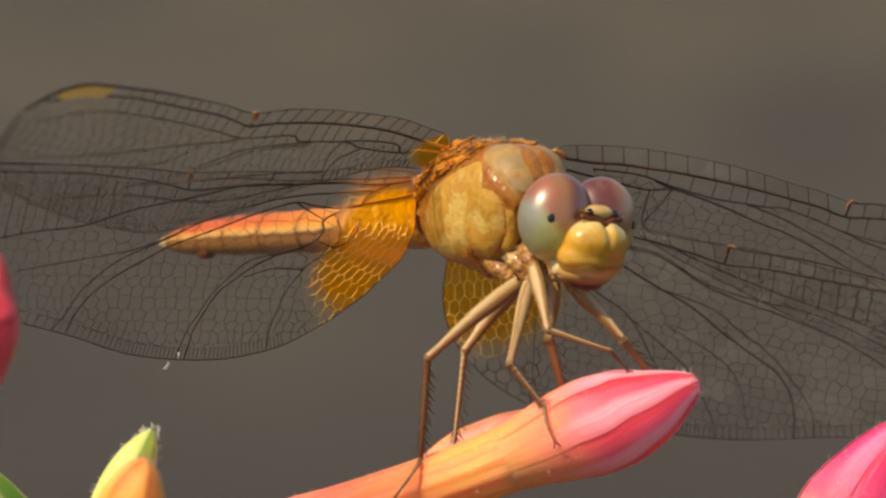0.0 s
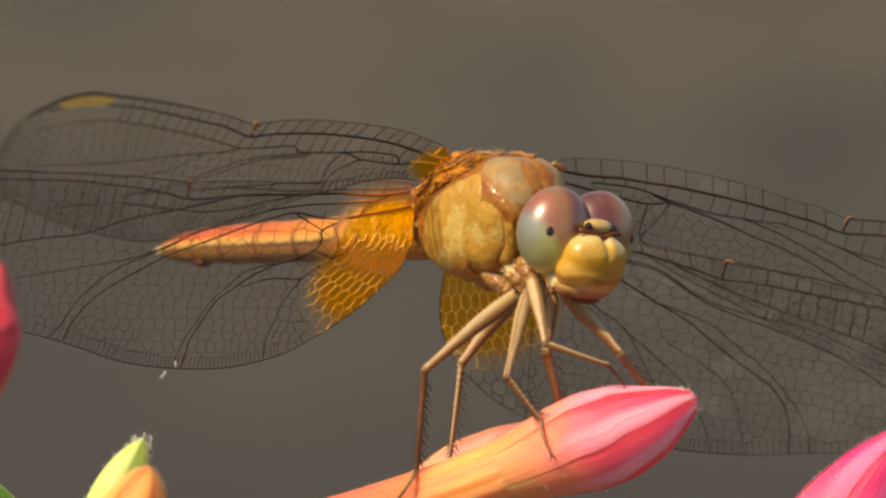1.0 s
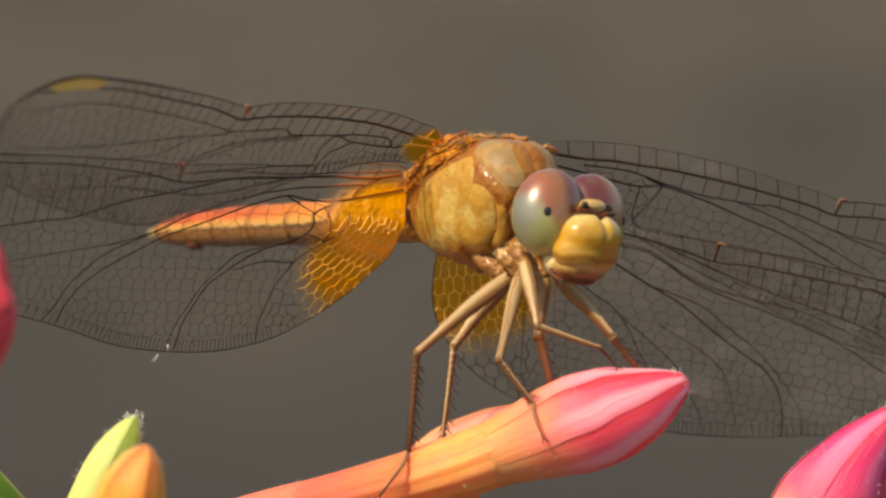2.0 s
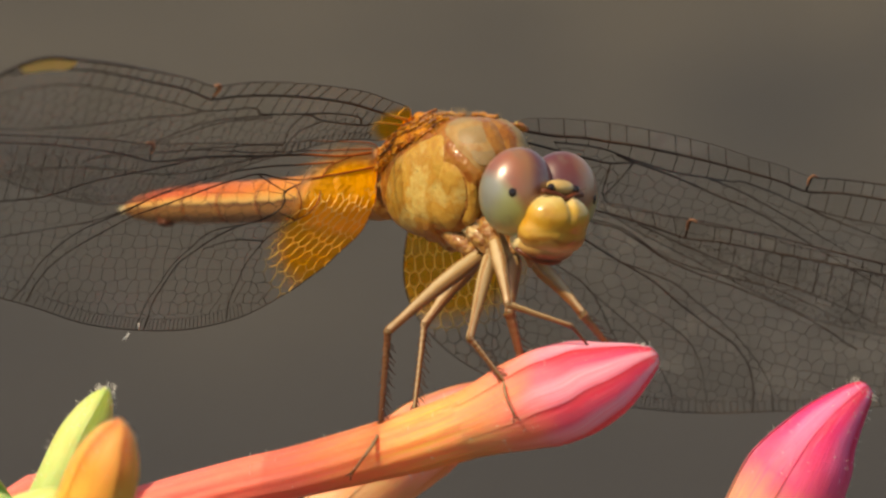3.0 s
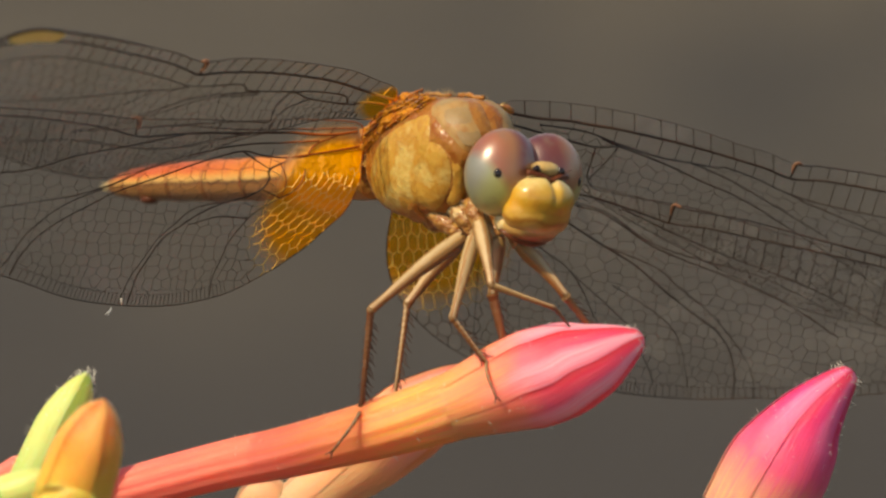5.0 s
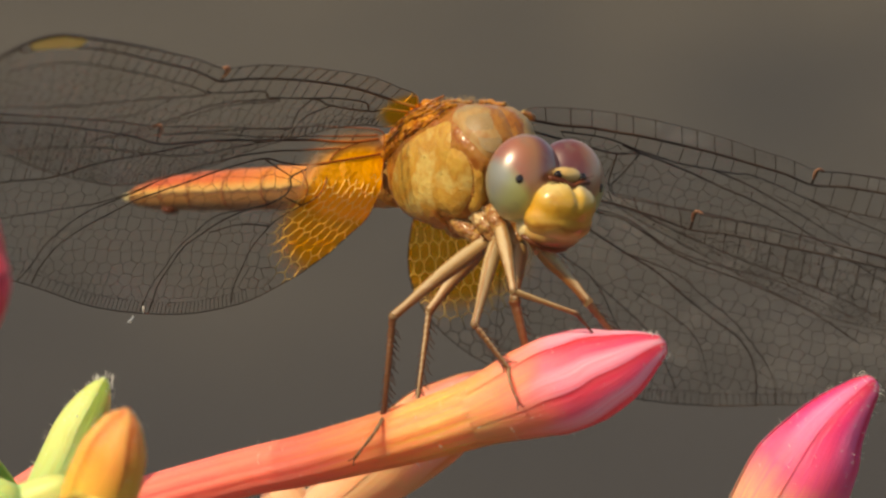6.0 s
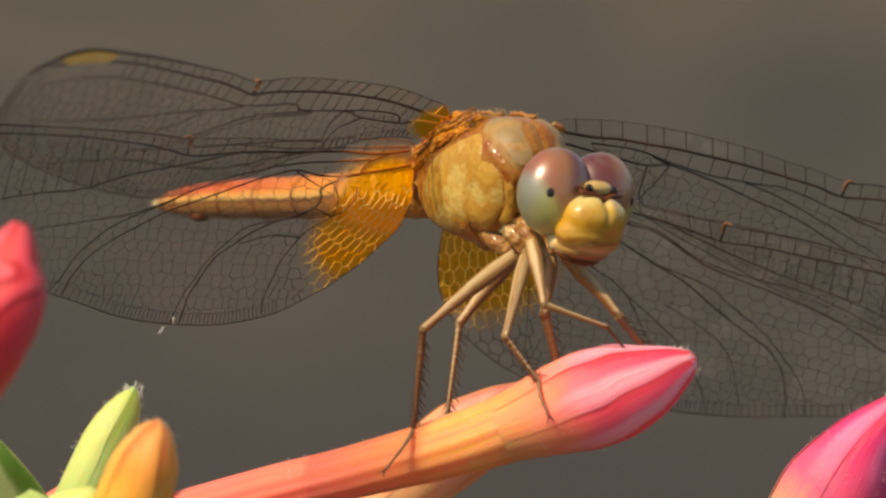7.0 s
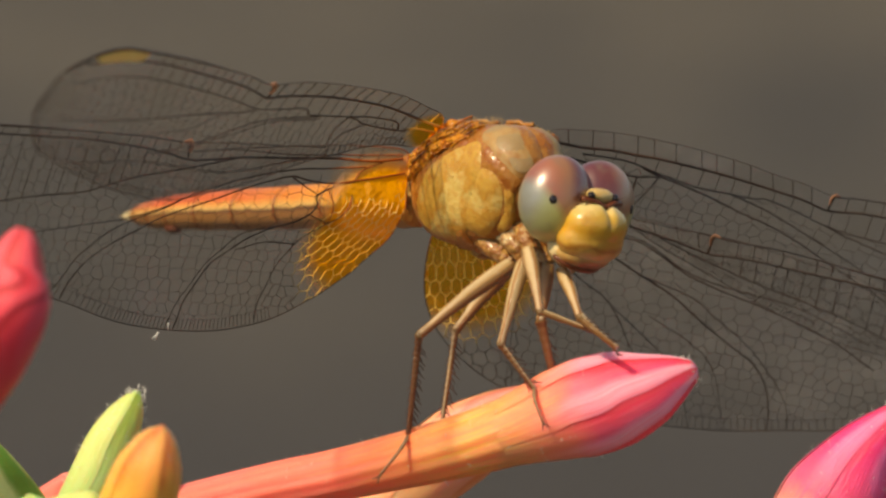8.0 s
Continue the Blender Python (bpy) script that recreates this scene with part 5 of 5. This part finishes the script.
# ---------------------------------------------------------------- plant
def make_bud(plant, path, radius, count, twist, phase, depth, mat, label, split=0.56, sides=80, steps=110):
    """A bud: a ribbed tube, and petals rolled over one another above it, each a strip that tucks under its neighbour.
    UVs: u along the bud, v from 0 at a petal's covered edge to 1 at its free edge."""
    pts = [Vector(p) for p in spline(path, steps)]
    axes = []
    for i, p in enumerate(pts):
        t = (pts[min(i + 1, steps - 1)] - pts[max(i - 1, 0)]).normalized()
        side = t.cross(Vector((0, 0, 1))).normalized()
        axes.append((p, side.cross(t).normalized(), side))
    wide = sides // count

    def place(i, a, k):
        p, top, side = axes[i]
        return p + (top * math.cos(a) + side * math.sin(a)) * radius(i / (steps - 1)) * k

    def strip(rows, cols, point, closed=False):
        bm = bmesh.new()
        uvl = bm.loops.layers.uv.verify()
        grid = [[bm.verts.new(point(i, j)[0]) for j in cols] for i in rows]
        n = len(cols)
        for a in range(len(rows) - 1):
            for b in range(n if closed else n - 1):
                c = (b + 1) % n
                f = bm.faces.new((grid[a][b], grid[a][c], grid[a + 1][c], grid[a + 1][b]))
                for loop, (x, y) in zip(f.loops, ((a, b), (a, b + 1), (a + 1, b + 1), (a + 1, b))):
                    loop[uvl].uv = (rows[x] / (steps - 1), point(rows[x], cols[y] if y < n else cols[-1] + 1)[1])
        bmesh.ops.recalc_face_normals(bm, faces=bm.faces)
        return bm

    cut = int(split * (steps - 1))

    def tube_point(i, j):
        u = i / (steps - 1)
        a = 2 * math.pi * j / sides - phase - twist * u
        rib = 1 + 0.022 * math.cos(2 * count * 2 * math.pi * j / sides) + 0.004 * math.sin(17 * u + 2 * a)
        return place(i, a, rib * (0.96 if i > cut else 1.0)), (j % wide) / wide
    bud = part("bud", strip(list(range(cut + 5)), list(range(sides)), tube_point, True), mat, plant, label)
    for k in range(count):
        def petal_point(i, j, k=k):
            u = i / (steps - 1)
            f = j / wide
            a = 2 * math.pi * (k * wide + j) / sides - phase - twist * u
            grown = profile([(split, 0.12), (min(0.97, split + 0.22), 1.0), (1.0, 1.0)], u)
            d = depth * grown
            lift_ = profile([(-0.2, 0.28 * d - 0.03), (0.0, 0.3 * d - 0.022), (0.06, -0.10 * d), (0.34, 0.0), (1.0, 0.35 * d)], f)
            swell = 1.002 + 0.02 * grown * math.sin(math.pi * min(1, max(0, f))) + 0.002 * math.sin(13 * u + 4 * f + k)
            return place(i, a, swell + lift_), max(0.0, f)
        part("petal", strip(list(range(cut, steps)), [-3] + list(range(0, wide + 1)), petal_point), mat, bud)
    return bud


def down(path, radius, parent, count, length, seed, lo=0.0, hi=1.0):
    """Fine hairs standing off a tube's surface."""
    rnd = random.Random(seed)
    pts = [Vector(p) for p in spline(path, 60)]
    out = []
    for _ in range(count):
        u = rnd.uniform(lo, hi)
        i = min(58, int(u * 59))
        t = (pts[i + 1] - pts[i]).normalized()
        side = t.cross(Vector((0, 0, 1))).normalized()
        top = side.cross(t)
        a = rnd.uniform(0, 6.283)
        d = top * math.cos(a) + side * math.sin(a)
        out.append((pts[i] + d * radius(u) * 0.97, d + t * 0.3))
    return hairs(out, length, 0.014, parent, seed)


STEM_BASE = (-4.0, 14.0, -60.0)


def build_plant():
    plant = new("flowering_plant")
    tagged(plant, "plant with coral-pink tubular buds on green stalks", "plant")
    plant.matrix_world = PERCH
    inv = PERCH.inverted()
    foot = (inv @ Vector((0.01, 0.03, -0.004))) / MM
    part("stem", loft([foot, foot + Vector((-3, 2, 220)), Vector((-6, 10, -140)), Vector(STEM_BASE)], lambda u: 2.6 - 1.0 * u, 14, steps=30), STEM_GREEN, plant, "upright green stem")
    # main bud
    path = [STEM_BASE, (-26, 6, -46), (-19.05, 0.00, -16.42), (-12.17, -1.50, -14.19), (-7.44, -2.40, -12.78), (-4.81, -2.80, -12.14), (-2.20, -3.20, -11.40), (0.42, -3.60, -10.61), (3.03, -3.90, -9.69), (5.64, -4.20, -8.64), (6.94, -4.40, -8.19), (8.24, -4.50, -7.75), (9.54, -4.70, -7.25), (10.84, -4.80, -6.59), (11.83, -4.90, -6.10)]

    def girth(u):
        return profile([(0, 0.9), (0.214, 1.05), (0.286, 1.12), (0.43, 1.27), (0.5, 1.4), (0.571, 1.58), (0.643, 2.12), (0.714, 2.28), (0.786, 2.18), (0.857, 1.78), (0.929, 1.08), (0.975, 0.62), (0.994, 0.40), (1, 0.10)], u)
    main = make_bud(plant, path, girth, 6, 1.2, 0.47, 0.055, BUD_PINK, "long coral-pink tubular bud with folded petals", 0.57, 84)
    down(path, girth, main, 150, 0.28, 5, 0.3, 1.0)
    down(path, girth, main, 46, 0.30, 15, 0.965, 1.0)
    # bud behind it
    path = [STEM_BASE, (-10, 9, -44), (-6.44, 6.00, -16.59), (-4.47, 5.60, -14.97), (-2.45, 5.20, -13.37), (-0.42, 4.80, -11.67), (1.10, 4.40, -10.43), (3.03, 4.00, -8.92), (4.93, 3.80, -7.53)]

    def girth2(u):
        return profile([(0, 0.8), (0.25, 1.0), (0.5, 1.45), (0.62, 1.85), (0.75, 1.9), (0.87, 1.35), (0.96, 0.6), (1, 0.2)], u)
    make_bud(plant, path, girth2, 5, 1.0, 1.6, 0.05, BUD_PALE, "pale peach bud lying close behind another", 0.06, 80)
    # magenta bud
    path = [STEM_BASE, (4, 10, -40), (14.62, -1.00, -17.76), (16.78, -1.50, -14.53), (18.20, -1.85, -12.13), (19.00, -2.05, -10.79), (19.77, -2.25, -9.51), (20.78, -2.50, -8.25), (21.69, -2.70, -7.28)]

    def girth3(u):
        return profile([(0, 0.9), (0.25, 1.5), (0.375, 2.2), (0.5, 2.42), (0.625, 2.16), (0.75, 1.62), (0.875, 1.0), (0.965, 0.58), (0.992, 0.36), (1, 0.12)], u)
    pink = make_bud(plant, path, girth3, 5, 0.25, 0.81, 0.065, BUD_MAGENTA, "plump magenta bud with a ridged point", 0.13, 80)
    down(path, girth3, pink, 120, 0.35, 8, 0.5, 1.0)
    down(path, girth3, pink, 46, 0.32, 18, 0.965, 1.0)
    # red bud nearer the lens
    path = [STEM_BASE, (-26, -16, -40), (-22.78, -28.00, -12.07), (-21.09, -31.00, -9.49), (-20.11, -32.00, -7.72), (-19.20, -33.00, -5.77), (-18.64, -34.00, -3.97), (-18.39, -34.00, -2.25), (-18.01, -34.00, -0.65)]

    def girth4(u):
        return profile([(0, 0.9), (0.375, 1.1), (0.5, 1.35), (0.625, 1.6), (0.75, 1.74), (0.875, 1.25), (0.96, 0.75), (1, 0.35)], u)
    red = make_bud(plant, path, girth4, 5, 0.5, 2.2, 0.11, BUD_RED, "soft red bud close to the lens", 0.5, 80)
    # young green bud and its orange neighbour
    path = [STEM_BASE, (-24, 0, -36), (-18.42, -3.5, -17.45), (-16.51, -3.9, -13.73), (-15.25, -3.9, -10.83), (-14.35, -3.9, -9.03), (-13.90, -3.9, -8.08)]

    def girth5(u):
        return profile([(0, 0.8), (0.5, 1.2), (0.667, 1.15), (0.78, 0.92), (0.86, 0.66), (0.94, 0.38), (1, 0.12)], u)
    green = make_bud(plant, path, girth5, 3, 0.2, 0.4, 0.07, SEPAL_GREEN, "young pale green bud with a hairy tip", 0.5, 48)
    rnd = random.Random(4)
    tipp = Vector(path[-1])
    hairs([(tipp + Vector((rnd.uniform(-0.35, 0.35), rnd.uniform(-0.3, 0.3), rnd.uniform(-0.5, 0))), (-0.1, 0, 1)) for _ in range(44)], 0.34, 0.018, green, 6)
    down(path, girth5, green, 140, 0.3, 9, 0.55, 1.0)
    path = [STEM_BASE, (-22, -8, -36), (-14.48, -21.0, -16.0), (-13.71, -21.5, -13.69), (-12.95, -22.0, -11.39), (-12.48, -22.3, -9.87), (-12.26, -22.4, -9.16)]

    def girth6(u):
        return profile([(0, 0.8), (0.4, 1.45), (0.55, 1.62), (0.667, 1.5), (0.8, 1.02), (0.9, 0.6), (1, 0.1)], u)
    orange = make_bud(plant, path, girth6, 5, 0.3, 1.0, 0.14, BUD_ORANGE, "small orange bud beside the green one", 0.02, 80)
    down(path, girth6, orange, 80, 0.25, 10, 0.6, 1.0)
    # bract under the two
    path = [STEM_BASE, (-24, 2, -36), (-19.10, -13.00, -15.60), (-17.58, -13.50, -14.14), (-16.04, -14.00, -13.40), (-14.77, -14.00, -13.03)]
    part("bract", loft(path, lambda u: profile([(0, 0.7), (0.6, 1.0), (0.9, 0.8), (1, 0.2)], u), 20, steps=40), SEPAL_GREEN, plant)
    # leaf
    bm = bmesh.new()
    uvl = bm.loops.layers.uv.verify()
    mid = spline([STEM_BASE, (-26, 2, -34), (-17.74, -4.00, -16.63), (-19.46, -5.00, -13.90), (-20.77, -6.00, -11.57), (-22.27, -6.00, -9.00)], 30)
    rows = []
    for i, p in enumerate(mid):
        u = i / 29
        wid = 1.7 * profile([(0, 0.1), (0.35, 0.6), (0.6, 1), (0.8, 0.75), (1, 0.03)], u)
        rows.append([[bm.verts.new(Vector(p) + Vector((wid * q, 0.4 * wid * abs(q) + th, 0.35 * wid * q))) for q in np.linspace(-1, 1, 9)] for th in (0, 0.12)])
    for i in range(29):
        for j in range(8):
            for k in (0, 1):
                f = bm.faces.new((rows[i][k][j], rows[i][k][j + 1], rows[i + 1][k][j + 1], rows[i + 1][k][j]))
                for loop, (a, b) in zip(f.loops, ((i, j), (i, j + 1), (i + 1, j + 1), (i + 1, j))):
                    loop[uvl].uv = (a / 29, b / 8)
    for i in range(29):
        for j in (0, 8):
            f = bm.faces.new((rows[i][0][j], rows[i + 1][0][j], rows[i + 1][1][j], rows[i][1][j]))
    bmesh.ops.recalc_face_normals(bm, faces=bm.faces)
    part("leaf", bm, LEAF_GREEN, plant, "narrow green leaf with a pale rim")
    return plant, main, pink, red, green, orange


plant, main_bud, pink_bud, red_bud, green_bud, orange_bud = build_plant()


# ---------------------------------------------------------------- what moves
def head_pose(rx, ry, rz, dx=0.0, dz=0.0):
    return Matrix.Translation(mm(Vector(HEAD_C) + Vector((dx, 0, dz)))) @ pose(0, 0, 0, rx, ry, rz)


FLY_ROWS = [(0, 0, 0, 0, 0, 0, 0), (0.5, 0.017, 0, 0.013, 0.121, -0.098, 0.115), (1, 0.012, 0, 0.018, 0.12, -0.011, 0.23), (1.5, 0.015, 0, 0.012, 0.103, -0.148, 0.21), (3, 0.05, 0, -0.094, 0.387, -0.742, 0.099), (3.5, 0.072, 0, -0.087, 0.699, -0.654, -0.388), (4, 0.05, 0, -0.08, 0.42, -0.205, 0.36), (5.5, 0.01, 0, -0.008, 0.033, 0.108, 0.194), (6, 0.021, 0, -0.038, -0.136, -0.048, 0.306), (6.5, -0.004, 0, -0.016, 0.356, -0.03, 0.61), (7, 0.012, 0, -0.02, 0.318, 0.008, 0.484), (7.4, -0.046, 0, -0.036, 0.305, 0.175, 0.346), (7.5, -0.05, 0, -0.254, -1.845, 1.055, 5.311), (7.7, -0.07, 0, -0.245, -1.6, 0.95, 4.95), (7.8, -0.131, 0, -0.203, -0.552, 0.514, 3.237), (8, -0.131, 0, -0.203, -0.552, 0.514, 3.237)]
PIVOT = Vector((3.04, -2.00, -1.55))
REST = (6, 4, 35, 0.2, 0.0)
TURNED = (-20, 17, 66.6, 0.39, 0.0)
TILTED = (5, -35, 10, -1.1, 0.25)
ROLLED = (-55.3, 51.4, 24.2, 0.26, 1.05)
HEAD_ROWS = [(0.0, *REST), (1.5, *REST), (1.6, *TURNED), (1.9, *TURNED), (2.05, *REST), (2.6, *REST), (2.7, *TILTED), (2.8, *TILTED), (2.9, *REST),
             (7.4, *REST), (7.5, *ROLLED), (7.7, *ROLLED), (7.8, *REST), (8.0, *REST)]


def fly_pose(x, y, z, rx, ry, rz):
    p = mm(PIVOT)
    return PERCH @ Matrix.Translation(p + mm((x, y, z))) @ pose(0, 0, 0, rx, ry, rz) @ Matrix.Translation(-p)


BUD_ROWS = [(0, 0, 0, 0), (0.5, 0.044, 0.04, 0.255), (1, 0.052, 0.031, 0.207), (1.5, 0.055, 0.013, 0.207), (3, -0.052, 0.434, 0.806), (3.5, -0.079, 0.427, 0.785), (4, -0.003, 0.349, 0.386), (5.5, 0.013, 0.469, 0.837), (6, 0.041, 0.384, 0.624), (6.5, 0.106, 0.183, 0.482), (7, 0.091, 0.176, 0.355), (7.4, 0.09, 0.152, 0.453), (7.5, 0.029, 0.397, 1.125), (8, -0.046, 0.647, 1.915)]
PINK_ROWS = [(0, 0.55, -0.39), (3.5, 0, 0), (8, 0.17, -0.65)]
RED_ROWS = [(0, -1.55, 0.52), (7, -0.19, 0.07), (8, 0, 0)]
GREEN_ROWS = [(0, 0.45, -0.25), (0.5, 0.35, -0.23), (1, 0.28, -0.28), (1.5, 0.3, -0.24), (3, 0.41, 0.02), (3.5, 0.52, 0.04), (4, 0.43, -0.1), (5.5, 0.12, -0.17), (6.5, -0, -0.01), (7, 0, 0), (8, 0.15, 0.03)]
ORANGE_ROWS = [(0, -0.96, -0.09), (3.5, -0.08, 0.08), (4, -0.13, 0.12), (5.5, -0.17, 0.01), (6.5, -0, -0.06), (7, 0, 0), (8, 0.16, -0.1)]
SWAY = mm((-14.58, 0.00, -13.79))


def bud_pose(x, z, ry):
    return Matrix.Translation(SWAY + mm((x, 0, z))) @ pose(0, 0, 0, 0, ry, 0) @ Matrix.Translation(-SWAY)


def motions():
    walk(main_bud, [(t, bud_pose(*r)) for t, *r in BUD_ROWS])
    for bud, rows in ((pink_bud, PINK_ROWS), (red_bud, RED_ROWS), (green_bud, GREEN_ROWS), (orange_bud, ORANGE_ROWS)):
        walk(bud, [(t, Matrix.Translation(mm((x, 0, z)))) for t, x, z in rows])
    walk(dragonfly, [(t, fly_pose(*r)) for t, *r in FLY_ROWS])
    hip = mm((6.11, -4.20, -1.85))
    walk(foreleg, [(t, Matrix.Translation(hip) @ pose(0, 0, 0, 0, a, c) @ Matrix.Translation(-hip)) for t, a, c in ((0.0, 0, 0), (7.38, 0, 0), (7.5, -14, -60), (7.7, -14, -60), (7.8, -6, -52), (8.0, -6, -52))])
    stand = mm(PIVOT)
    for leg in planted_legs:
        walk(leg, [(t, Matrix.Translation(stand) @ pose(0, 0, 0, 0, 0, c) @ Matrix.Translation(-stand)) for t, c in ((0.0, 0), (7.4, 0), (7.5, -5.0), (7.7, -4.6), (7.8, -2.9), (8.0, -2.9))])
    root_at, rest = mm((0.50, 2.00, 4.84)), forewing.matrix_basis.copy()
    walk(forewing, [(t, Matrix.Translation(root_at) @ pose(0, 0, 0, a, 0, c) @ Matrix.Translation(-root_at) @ rest) for t, a, c in ((0.0, 0, 0), (7.4, 0, 0), (7.5, -0.95, 1.6), (7.6, -0.75, 2.4), (7.7, -0.5, 2.9), (7.8, 0.1, 2.0), (8.0, 0.1, 1.5))])
    walk(head, [(t, head_pose(*r)) for t, *r in HEAD_ROWS])


motions()
